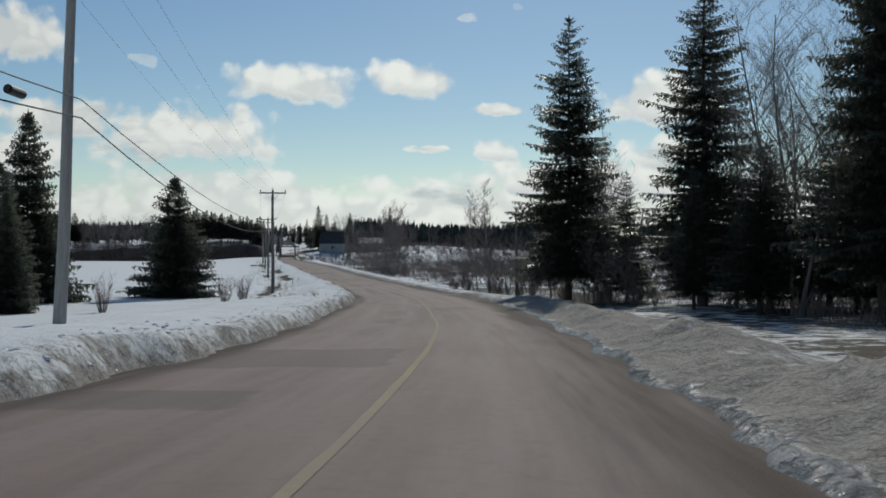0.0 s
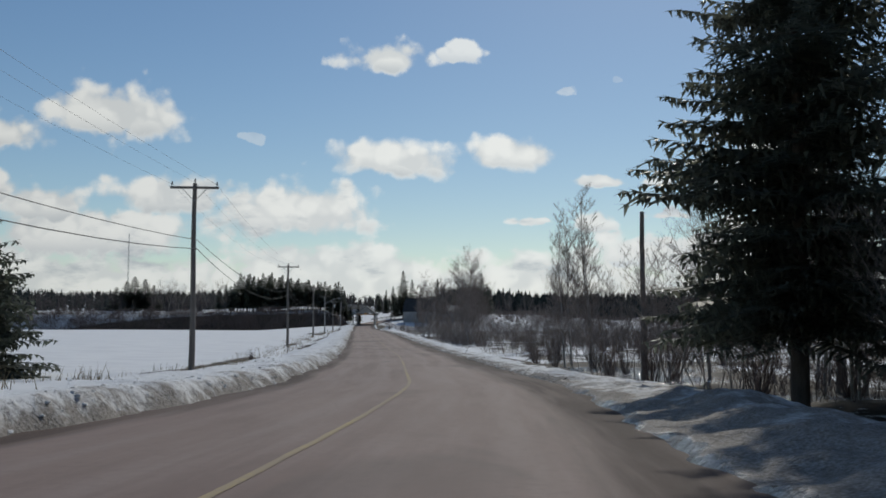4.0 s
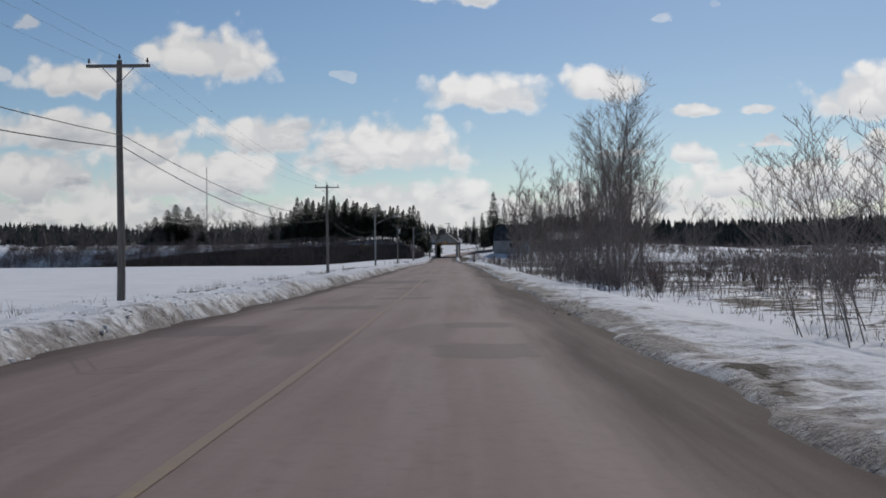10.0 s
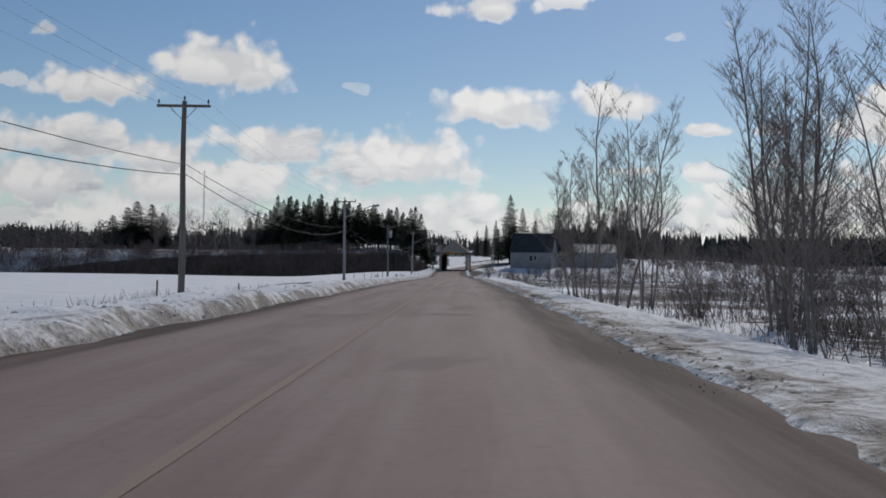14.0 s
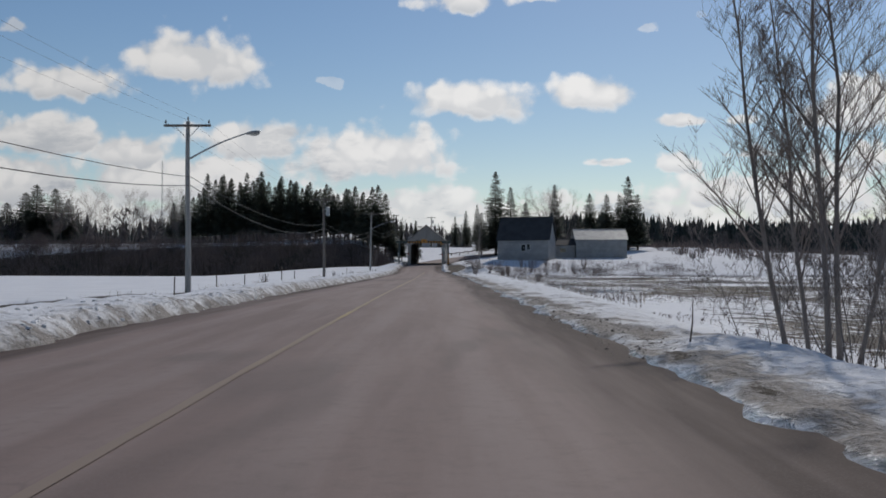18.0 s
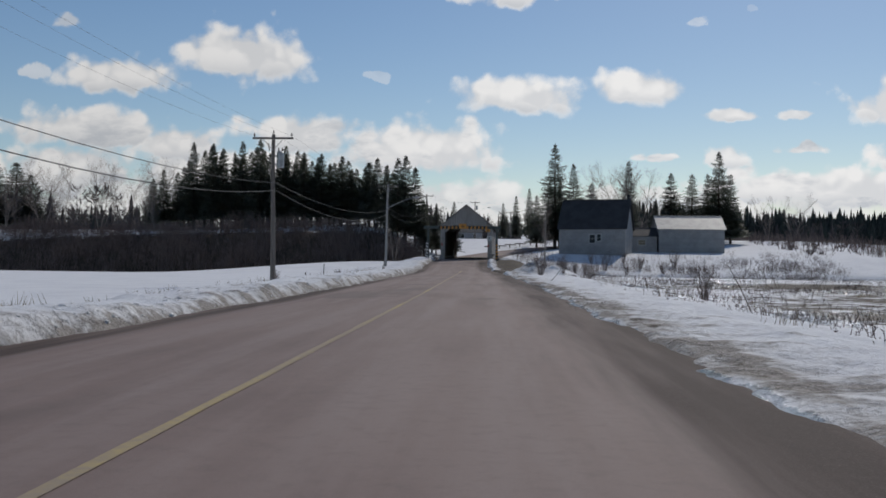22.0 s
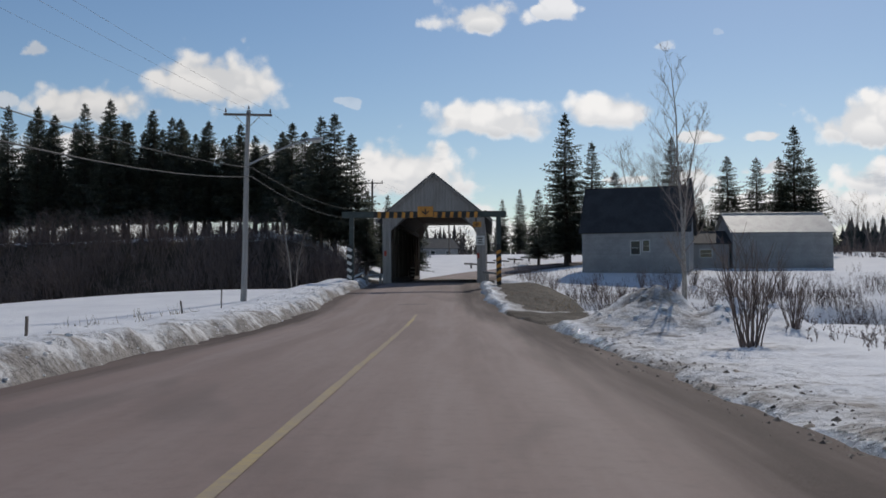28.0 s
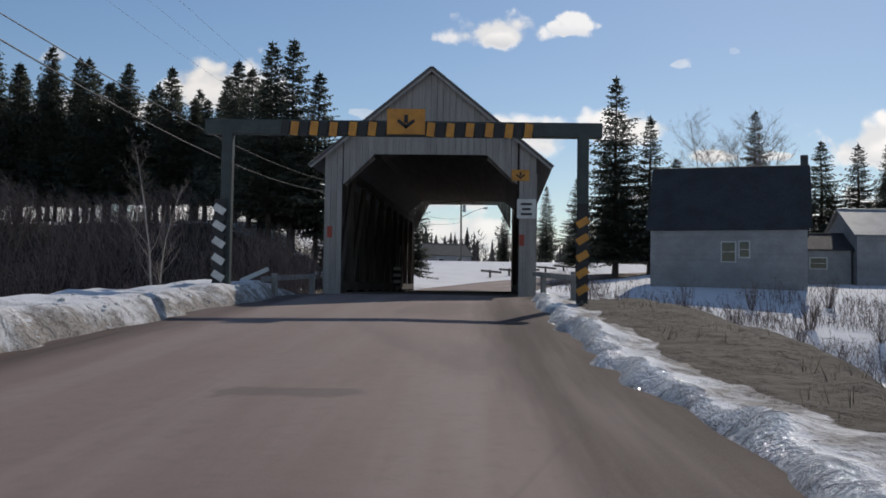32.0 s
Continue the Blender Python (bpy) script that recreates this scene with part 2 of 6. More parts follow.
def ground_material():
    """Old March snow: granular, with dirt thrown up from the road, bare earth and wet ice where it has melted. On the
    far river bank the earth colour also paints in the shade.
    """
    mat = bpy.data.materials.new("old_snow")
    mat.use_nodes = True
    t = Nodes(mat.node_tree)
    pos = t.add("ShaderNodeTexCoord").outputs["Object"]
    dirt = t.add("ShaderNodeAttribute", attribute_name="dirt").outputs["Fac"]
    bare = t.add("ShaderNodeAttribute", attribute_name="bare").outputs["Fac"]
    wet = t.add("ShaderNodeAttribute", attribute_name="wet").outputs["Fac"]
    n1, n2, n3 = t.noise(pos, 0.35, 4.0, 0.6), t.noise(pos, 1.6, 7.0, 0.72), t.noise(pos, 22.0, 4.0, 0.6)
    snow = t.mix(t.ramp(n1, 0.35, 0.7), (0.80, 0.81, 0.82), (0.72, 0.73, 0.75))
    k = t.m("ADD", t.m("ADD", dirt, t.m("MULTIPLY", t.m("SUBTRACT", n2, 0.5), 1.7)), t.m("MULTIPLY", t.m("SUBTRACT", t.noise(pos, 0.6, 3.0, 0.5), 0.5), 1.3))
    k = t.m("MULTIPLY", t.ramp(k, 0.22, 0.74), t.ramp(dirt, 0.0, 0.15))
    k = t.m("MINIMUM", k, t.ramp(n3, 0.2, 0.75, 0.55, 1.0))
    snow = t.mix(t.ramp(dirt, 0.12, 0.6, 0.0, 0.7), snow, t.mix(t.ramp(n2, 0.35, 0.65), (0.67, 0.65, 0.625), (0.52, 0.50, 0.47)))      # thawed, grimy crust
    col = t.mix(k, snow, t.mix(n3, (0.27, 0.232, 0.196), (0.12, 0.10, 0.08)))
    pits = t.m("MULTIPLY", t.ramp(t.noise(pos, 4.2, 6.0, 0.68, 0.8), 0.50, 0.66), t.ramp(dirt, 0.06, 0.35))      # thawed pits, grit gathered in them
    col = t.mix(t.m("MULTIPLY", pits, 0.42), col, (0.21, 0.185, 0.16))
    g = t.ramp(t.m("ADD", bare, t.m("MULTIPLY", t.m("SUBTRACT", t.noise(pos, 0.9, 8.0, 0.75), 0.5), 1.9)), 0.45, 0.55)
    g = t.m("MULTIPLY", g, t.ramp(bare, 0.02, 0.2))
    earth = t.mix(n3, (0.055, 0.042, 0.030), t.mix(t.ramp(n2, 0.4, 0.62), (0.080, 0.062, 0.044), (0.034, 0.027, 0.020)))
    col = t.mix(g, col, earth)
    w = t.m("MULTIPLY", t.ramp(t.m("ADD", wet, t.m("MULTIPLY", t.m("SUBTRACT", n2, 0.5), 2.0)), 0.62, 0.8), t.ramp(wet, 0.02, 0.2))
    col = t.mix(t.m("MULTIPLY", w, 0.4), col, (0.42, 0.415, 0.41))
    h = t.m("ADD", t.m("ADD", t.m("MULTIPLY", n2, 0.8), t.m("MULTIPLY", n3, 0.18)), t.m("SUBTRACT", t.m("MULTIPLY", t.noise(pos, 3.2, 5.0, 0.6, 0.8), 0.6), t.m("MULTIPLY", pits, 0.45)))
    nrm = t.add("ShaderNodeBump", {"Strength": t.ramp(w, 0.0, 1.0, 0.6, 1.0), "Distance": 0.13, "Height": h}).outputs[0]
    b = t.add("ShaderNodeBsdfPrincipled", {"Base Color": col, "Roughness": t.ramp(w, 0.0, 1.0, 0.85, 0.10), "Normal": nrm, "Specular IOR Level": t.ramp(w, 0.0, 1.0, 0.2, 0.5)})
    t.add("ShaderNodeOutputMaterial", {0: b.outputs[0]})
    return mat


def road_material(name="dusty_asphalt"):
    """Worn asphalt under pale road salt and red-brown dust: wheel tracks, stains, dark damp verges, thin tar patches."""
    mat = bpy.data.materials.new(name)
    mat.use_nodes = True
    t = Nodes(mat.node_tree)
    uv = t.add("ShaderNodeTexCoord").outputs["UV"]
    pos = t.add("ShaderNodeTexCoord").outputs["Object"]
    d = t.add("ShaderNodeSeparateXYZ", {0: uv}).outputs[0]
    long = t.add("ShaderNodeMapping", {"Vector": uv, "Scale": (1.0, 0.06, 1.0)}).outputs[0]
    streak = t.noise(long, 1.6, 4.0, 0.6)
    patchy = t.noise(t.add("ShaderNodeMapping", {"Vector": uv, "Scale": (1.0, 0.22, 1.0)}).outputs[0], 0.3, 5.0, 0.6, 0.6)
    grain, grit = t.noise(pos, 60.0, 3.0, 0.7), t.noise(pos, 5.0, 5.0, 0.7)
    col = t.mix(t.ramp(patchy, 0.34, 0.66), (0.185, 0.130, 0.113), (0.235, 0.173, 0.150))
    col = t.mix(t.ramp(streak, 0.40, 0.72, 0.0, 0.55), col, (0.285, 0.222, 0.198))
    for at in (-2.75, -1.05, 1.15, 2.65):       # polished wheel tracks
        near = t.ramp(t.m("ABSOLUTE", t.m("SUBTRACT", d, at)), 0.55, 0.1)
        col = t.mix(t.m("MULTIPLY", near, t.ramp(streak, 0.3, 0.6, 0.1, 0.5)), col, (0.275, 0.215, 0.192))
    inset = t.add("ShaderNodeAttribute", attribute_name="verge").outputs["Fac"]
    inset = t.m("ADD", inset, t.m("MULTIPLY", t.m("SUBTRACT", t.noise(long, 2.2, 4.0, 0.6), 0.5), 1.1))
    edge = t.ramp(inset, 1.7, 0.65)
    wetk = t.m("MULTIPLY", edge, t.ramp(t.noise(long, 0.9, 4.0, 0.6), 0.35, 0.6, 0.55, 1.0))
    col = t.mix(t.m("MULTIPLY", wetk, 0.92), col, (0.064, 0.048, 0.041))
    damp = t.ramp(t.noise(t.add("ShaderNodeMapping", {"Vector": uv, "Scale": (0.5, 0.16, 1.0)}).outputs[0], 0.55, 3.0, 0.5, 0.5), 0.60, 0.68)
    col = t.mix(t.m("MULTIPLY", damp, 0.45), col, (0.110, 0.082, 0.073))
    col = t.mix(t.ramp(grit, 0.45, 0.75, 0.0, 0.26), col, (0.120, 0.088, 0.077))
    col = t.mix(t.ramp(grain, 0.5, 0.8, 0.0, 0.35), col, (0.30, 0.26, 0.235))
    # hairline cracks, mostly along and across the lane
    cells = t.add("ShaderNodeTexVoronoi", {"Vector": t.add("ShaderNodeMapping", {"Vector": uv, "Scale": (0.42, 0.16, 1.0)}).outputs[0], "Scale": 1.0}, feature="DISTANCE_TO_EDGE").outputs["Distance"]
    crack = t.m("MULTIPLY", t.ramp(cells, 0.008, 0.002), t.ramp(t.noise(uv, 0.09, 3.0, 0.6), 0.55, 0.7, 0.0, 0.3))
    col = t.mix(crack, col, (0.075, 0.056, 0.05))
    tar = t.add("ShaderNodeAttribute", attribute_name="tar").outputs["Fac"]
    rim = t.m("MULTIPLY", t.m("SUBTRACT", t.noise(pos, 0.8, 5.0, 0.7), 0.5), 1.5)
    tar = t.m("MULTIPLY", t.ramp(t.m("ADD", tar, rim), 0.35, 0.7), t.ramp(tar, 0.02, 0.2))
    col = t.mix(t.m("MULTIPLY", tar, 0.55), col, (0.105, 0.080, 0.074))
    nrm = t.add("ShaderNodeBump", {"Strength": 0.35, "Distance": 0.008, "Height": t.m("ADD", grain, t.m("MULTIPLY", grit, 0.6))}).outputs[0]
    b = t.add("ShaderNodeBsdfPrincipled", {"Base Color": col, "Roughness": 0.82, "Normal": nrm, "Specular IOR Level": t.ramp(wetk, 0.0, 1.0, 0.25, 0.08)})
    t.add("ShaderNodeOutputMaterial", {0: b.outputs[0]})
    return mat


def paint_material():
    """Centre-line paint, worn down to the asphalt in places."""
    mat = bpy.data.materials.new("worn_yellow_paint")
    mat.use_nodes = True
    t = Nodes(mat.node_tree)
    pos = t.add("ShaderNodeTexCoord").outputs["Object"]
    along = t.add("ShaderNodeSeparateXYZ", {0: pos}).outputs[1]
    trodden = t.m("MULTIPLY", t.ramp(along, 95.0, 185.0), t.ramp(along, 300.0, 275.0))
    worn = t.m("ADD", t.m("MULTIPLY", t.noise(pos, 0.12, 3.0, 0.6), 0.75), t.m("MULTIPLY", t.noise(pos, 9.0, 5.0, 0.7), 0.5))
    col = t.mix(t.ramp(worn, 0.42, 0.68), (0.45, 0.35, 0.165), (0.33, 0.27, 0.20))
    col = t.mix(t.m("MULTIPLY", trodden, t.ramp(worn, 0.3, 0.6, 0.45, 0.95)), col, (0.262, 0.205, 0.166))
    b = t.add("ShaderNodeBsdfPrincipled", {"Base Color": col, "Roughness": 0.85, "Specular IOR Level": 0.15})
    t.add("ShaderNodeOutputMaterial", {0: b.outputs[0]})
    return mat


SNOW, ROAD, LINE = ground_material(), road_material(), paint_material()
POLE = material("weathered_pole_wood", (0.20, 0.175, 0.155), (0.13, 0.112, 0.10), scale=4, fine=30, rough=0.9, stretch=(3, 3, 0.25), bump=0.5, depth=0.01)
POLE_PALE = material("pale_grey_pole", (0.36, 0.345, 0.33), (0.27, 0.26, 0.25), scale=4, fine=30, rough=0.85, stretch=(3, 3, 0.25), bump=0.35, depth=0.008)
METAL = material("dull_galvanised_steel", (0.42, 0.43, 0.44), (0.30, 0.31, 0.32), rough=0.5, metal=0.85, bump=0.1)
CERAMIC = material("brown_glazed_porcelain", (0.16, 0.11, 0.09), rough=0.25, bump=0.05)
CABLE = material("black_cable_sheath", (0.035, 0.035, 0.037), rough=0.7, bump=0.05)
LENS = material("frosted_lamp_lens", (0.62, 0.62, 0.58), rough=0.35, bump=0.05)
BOARD = material("silver_grey_boards", (0.33, 0.315, 0.30), (0.25, 0.235, 0.225), (0.18, 0.165, 0.155), scale=1.5, fine=24, rough=0.9, stretch=(4, 4, 0.3), bump=0.4, depth=0.006, per_object=0.06)
TIMBER = material("dark_old_timber", (0.12, 0.10, 0.085), (0.08, 0.066, 0.057), scale=1.5, fine=24, rough=0.9, stretch=(4, 0.3, 0.3), bump=0.5, depth=0.01, per_object=0.15)
SHINGLE = material("grey_roof_shingles", (0.10, 0.10, 0.10), (0.07, 0.07, 0.072), scale=2, fine=12, rough=0.9, bump=0.5)
DARKROOF = material("charcoal_roof_sheeting", (0.045, 0.047, 0.052), (0.03, 0.031, 0.034), scale=0.6, fine=8, rough=0.8, bump=0.25)
SIDING = material("greyed_white_siding", (0.32, 0.325, 0.33), (0.25, 0.255, 0.26), scale=0.8, fine=10, rough=0.7, bump=0.15, per_object=0.04)
PALEROOF = material("pale_metal_roof", (0.36, 0.37, 0.36), (0.29, 0.295, 0.29), scale=0.7, fine=8, rough=0.5, metal=0.3, bump=0.15)
GREENSTEEL = material("dark_green_painted_beam", (0.055, 0.075, 0.072), (0.04, 0.05, 0.05), rough=0.7, bump=0.2)
YELLOW = material("warning_yellow_paint", (0.62, 0.285, 0.045), (0.46, 0.20, 0.04), rough=0.6, bump=0.1)
BLACK = material("black_paint", (0.022, 0.022, 0.024), rough=0.6, bump=0.1)
WHITE = material("white_sign_paint", (0.66, 0.66, 0.64), (0.55, 0.55, 0.53), rough=0.6, bump=0.1)
REDDOT = material("red_reflector", (0.40, 0.05, 0.03), rough=0.4, bump=0.05)
BARK = material("spruce_bark", (0.115, 0.09, 0.075), (0.075, 0.06, 0.05), scale=3, fine=25, rough=0.95, stretch=(2, 2, 0.5), bump=0.7, depth=0.02)
NEEDLE = material("grey_green_spruce_needles", (0.125, 0.140, 0.108), (0.145, 0.150, 0.115), (0.092, 0.106, 0.084), scale=0.9, fine=9, rough=0.5, bump=0.4, depth=0.03, per_island=0.4, thin=0.55, spec=0.6)
BIRCH = material("pale_birch_bark", (0.40, 0.375, 0.345), (0.26, 0.235, 0.21), (0.10, 0.085, 0.075), scale=2.5, fine=14, rough=0.8, stretch=(1, 1, 2.2), bump=0.3)
GREYBARK = material("grey_brown_bark", (0.27, 0.235, 0.21), (0.18, 0.155, 0.14), scale=3, fine=22, rough=0.9, stretch=(2, 2, 0.5), bump=0.5)
TWIG = material("brown_twigs", (0.26, 0.215, 0.19), (0.19, 0.15, 0.132), scale=1, fine=15, rough=0.85, bump=0.1, per_island=0.3)
ALDER = material("red_brown_alder_stems", (0.20, 0.148, 0.128), (0.145, 0.106, 0.092), scale=1, fine=15, rough=0.85, bump=0.1, per_island=0.35)
STRAW = material("dead_straw_grass", (0.33, 0.26, 0.16), (0.22, 0.165, 0.10), scale=1, fine=10, rough=0.9, bump=0.1, per_island=0.4)
FARWOOD = material("far_spruce_woods", (0.030, 0.040, 0.034), (0.045, 0.05, 0.043), scale=0.05, fine=0.7, rough=0.9, bump=0.3, depth=0.3, per_island=0.35)
FARBARE = material("far_bare_woods", (0.095, 0.080, 0.075), (0.07, 0.058, 0.055), scale=0.05, fine=0.8, rough=0.95, bump=0.3, depth=0.3, per_island=0.3)
CLOD = material("dirty_snow_lumps", (0.80, 0.795, 0.785), (0.72, 0.705, 0.685), (0.60, 0.575, 0.545), scale=1.0, fine=14, rough=0.7, bump=0.5, depth=0.03, per_island=0.25)
WATER = material("snowy_river_ice", (0.70, 0.71, 0.73), (0.42, 0.45, 0.48), (0.30, 0.33, 0.36), scale=0.12, fine=2, rough=0.35, bump=0.2)
EARTH = material("frozen_dark_gravel", (0.085, 0.066, 0.052), (0.13, 0.105, 0.085), (0.045, 0.035, 0.028), scale=2.0, fine=30, rough=0.75, bump=0.6, depth=0.02, per_island=0.35)
STAKE = material("split_wood_stake", (0.17, 0.14, 0.115), (0.12, 0.095, 0.08), scale=4, fine=30, rough=0.9, bump=0.4)
GLASS = material("dark_window_glass", (0.03, 0.035, 0.04), rough=0.12, bump=0.0, spec=0.6)


# ---------------------------------------------------------------- plan
def spline(knots, window):
    """A smooth curve through knots, as a function of the distance along the road."""
    grid = np.arange(-150.0, 3200.0, 0.5)
    ks = np.array(knots)
    val = np.interp(grid, ks[:, 0], ks[:, 1])
    half = int(window / 0.5)
    k = np.hanning(2 * half + 3)
    val = np.convolve(np.pad(val, half + 1, mode="edge"), k / k.sum(), mode="valid")
    return lambda y: np.interp(y, grid, val)


RZ = spline([(-150, 5.0), (0, 3.0), (40.7, 1.59), (60.4, 0.83), (76.7, 0.32), (100, -0.2), (119, -0.47), (146, -0.68), (173, -0.76), (200, -0.73),
             (222, -0.62), (257, -0.39), (284, -0.25), (308, -0.17), (355, -0.08), (387, 0.03), (405, 0.08), (420, 0.14), (427, 0.35), (438, 0.95),
             (446, 1.42), (452, 1.6), (480, 1.95), (500, 2.7), (520, 3.7), (560, 6.0), (620, 8.5), (700, 10.0), (3200, 10.0)], 6)
CX = spline([(-150, -61.0), (0, -24.6), (40.7, -13.95), (49, -11.75), (61.7, -8.85), (73.9, -6.4), (88.8, -4.15), (100, -2.6), (113, -1.0), (126, -0.58), (137, -0.18), (151, 0.2), (175, 0.24), (215, 0.18), (262, 0.1), (315, 0.0), (360, 0.1), (446, 0.05),
             (453, 0.08), (480, 1.05), (492, 2.3), (505, 4.8), (520, 9.5), (540, 19.0), (570, 40.0), (620, 90.0), (3200, 90.0)], 7)
LEFT = spline([(-150, 4.2), (55, 4.3), (75, 4.6), (92, 4.6), (105, 4.2), (130, 4.05), (280, 4.05), (320, 4.3), (435, 4.2), (452, 3.4), (480, 3.4), (486, 4.0), (3200, 4.0)], 6)
RIGHT = spline([(-150, 3.15), (52, 3.15), (72, 3.5), (88, 4.35), (112, 4.4), (135, 4.1), (172, 4.05), (205, 4.4), (270, 4.6), (330, 4.8), (375, 4.55), (400, 4.1), (417, 3.9), (422, 3.3), (427, 2.7), (440, 2.5), (449, 2.65), (453, 3.3), (480, 3.3), (486, 4.0), (3200, 4.0)], 6)


def smooth(a, b, x):
    t = np.clip((x - a) / (b - a), 0, 1)
    return t * t * (3 - 2 * t)


def waves(x, y, size, seed=0.0):
    """Cheap smooth pseudo-noise in about -1..1, for arrays."""
    a, s = 0.0, 1.0 / size
    for i, (p, q) in enumerate(((1.0, 0.35), (-0.6, 0.9), (0.25, -1.1), (0.8, 0.8), (-1.3, 0.5))):
        a = a + np.sin(x * s * p * 2.1 + y * s * q * 2.1 + seed * (1 + i) + 1.7 * np.sin(x * s * q * 1.1 - y * s * p * 0.9 + i))
    return a / 3.2


def lumps(x, y, size, seed=0):
    """Uneven lumps in about -1..1: two octaves of lattice noise, for arrays."""
    total = 0.0
    for octave, weight in ((1.0, 0.65), (2.3, 0.35)):
        u, v = np.broadcast_arrays(np.asarray(x, float) * octave / size, np.asarray(y, float) * octave / size)
        i, j = np.floor(u), np.floor(v)
        fu, fv = u - i, v - j
        fu, fv = fu * fu * (3 - 2 * fu), fv * fv * (3 - 2 * fv)

        def at(a, b):
            h = np.sin(a * 127.1 + b * 311.7 + seed * 17.3) * 43758.5453
            return h - np.floor(h)
        total = total + weight * ((at(i, j) * (1 - fu) + at(i + 1, j) * fu) * (1 - fv) + (at(i, j + 1) * (1 - fu) + at(i + 1, j + 1) * fu) * fv)
    return 2 * total - 1


def sides(x, y):
    """How far a place lies outside the ragged left and right edge of the road."""
    d = x - CX(np.minimum(y, 484.0))
    rag = 0.09 * waves(x, y, 0.6, 9.0) + 0.22 * waves(x * 0.3, y, 2.4, 4.0)
    return d, -d - LEFT(y) + rag, d - RIGHT(y) + rag


def icy_ridge(right, y):
    """Narrow ridges of refrozen slush along the edge, before and after the dirt track."""
    run = smooth(424, 427, y) * (1 - smooth(448, 452, y)) + 0.7 * smooth(404, 409, y) * (1 - smooth(415, 417.5, y))
    return np.exp(-((right - 0.55) / 0.38) ** 2) * run


def ice_line(right, y):
    """Thin broken lip of ice where the snow meets the asphalt."""
    return np.exp(-((right - 0.32) / 0.14) ** 2) * smooth(196, 204, y) * (1 - smooth(396, 404, y)) * smooth(-0.35, 0.1, waves(right * 0, y, 6.0, 3.0))


def ground_height(x, y):
    """Height of the snow and soil at a place (arrays)."""
    x, y = np.asarray(x, float), np.asarray(y, float)
    d, left, right = sides(x, y)
    r = RZ(np.minimum(y, 484.0))
    flat = -0.62 + 0.12 * waves(x, y, 25.0) + 0.25 * smooth(330, 430, y)
    low = (d > 0) * smooth(95, 125, y) * (1 - smooth(290, 350, y))          # wet ground below the road on its right
    flat = flat - 0.65 * low
    away = np.abs(d)
    near = r - 0.25 - 0.12 * smooth(0, 1, np.sign(d))
    drop = smooth(420, 431, y) * (d > 0)
    z = near + (flat - 0.5 * drop - near) * smooth(11 - 5.2 * np.maximum(drop, low), 42 - 31 * np.maximum(drop, 0.9 * low), away)
    z = z - 0.12 * np.exp(-((right - 6.2) / 2.2) ** 2) * (1 - smooth(320, 400, y)) * smooth(60, 110, y)
    early = 1 - smooth(88, 125, y)
    lump = 0.5 + 0.6 * lumps(x, y, 0.7, 2) + 0.4 * lumps(x, y, 2.1, 7)
    hl = (0.38 + 0.28 * early) * (0.8 + 0.25 * waves(x * 0.3, y, 6.0, 1.0)) + (0.16 - 0.07 * early) * lump
    bl = smooth(-0.1, 0.75, left) * (1 - smooth(2.2 + 2.5 * early, 5.2 + 4 * early, left))
    wide = smooth(300, 380, y)
    hummock = lumps(x, y, 0.85, 5)
    hr = 0.02 * (0.75 + 0.5 * waves(x * 0.3, y, 5.0, 4.0)) + 0.10 * lump + 0.07 * hummock + early * smooth(0.75, 2.5, right) * (0.27 + 0.12 * waves(x * 0.3, y, 5.0, 4.0) + 0.11 * lump + 0.12 * hummock)
    br = smooth(-0.05, 0.65, right) * (1 - smooth(2.4 + 1.8 * wide, 6.0 + 3.0 * wide, right))
    bank = np.where(d < 0, bl * (hl + 0.2), br * (hr + 0.32))
    z = np.where(away < 13, z + bank, z)
    z = np.where((left < 0.05) & (right < 0.05), r - 0.16, z)
    edge = np.clip(np.maximum(left, right) / 0.3, 0, 1)
    z = np.where(away < 6.5, (r - 0.16) + (z - (r - 0.16)) * np.clip(edge, 0, 1), z)
    # a heap of ploughed snow beside the approach to the bridge
    pile = np.maximum(np.exp(-(((x - 6.9) / 1.5) ** 2 + ((y - 414.6) / 2.4) ** 2)), 0.75 * np.exp(-(((x - 9.2) / 1.8) ** 2 + ((y - 413.4) / 2.2) ** 2)))
    z = z + pile * (0.66 + 0.30 * lump + 0.14 * np.abs(waves(x, y, 0.55, 3.0)) + 0.08 * hummock)
    z = z + icy_ridge(right, y) * (0.07 + 0.10 * lump) + 0.07 * ice_line(right, y)
    # approach embankment, then the river and its far bank
    mid = 466 + 0.05 * np.minimum(x, 0) + 0.0012 * np.clip(-x - 20, 0, 200) ** 2
    river = np.exp(-np.clip(np.abs(y - mid) - 7.5, 0, None) ** 2 / 18.0)
    z = z + (-3.0 - z) * river * smooth(445, 452, y) * (1 - smooth(4.6, 9.0, x) * (y < mid))
    shoulder = 5.0 + 0.26 * np.clip(y - 431, -5, 11)
    z = z + (-3.0 - z) * smooth(425, 433, y) * smooth(shoulder, shoulder + 4.5, x) * (y < mid + 8)
    beyond = y - mid - 10
    plateau = 1.5 + 4.4 * smooth(-6, -16, x) * smooth(1, 13, beyond) + 0.06 * np.clip(beyond - 4, 0, 80) * smooth(-60, -4, x) * (1 - 0.6 * smooth(70, 140, x))
    plateau = plateau + 1.1 * smooth(14, 42, beyond) * smooth(-6, -16, x)
    plateau = plateau + 0.012 * np.clip(beyond - 30, 0, 1800) + 5 * smooth(150, 420, beyond) * (1 + 0.4 * waves(x, y, 170.0, 3.0)) + 9 * smooth(500, 1300, beyond) * (1 + 0.5 * waves(x, y, 420.0, 5.0))
    east = smooth(5, 12, x)
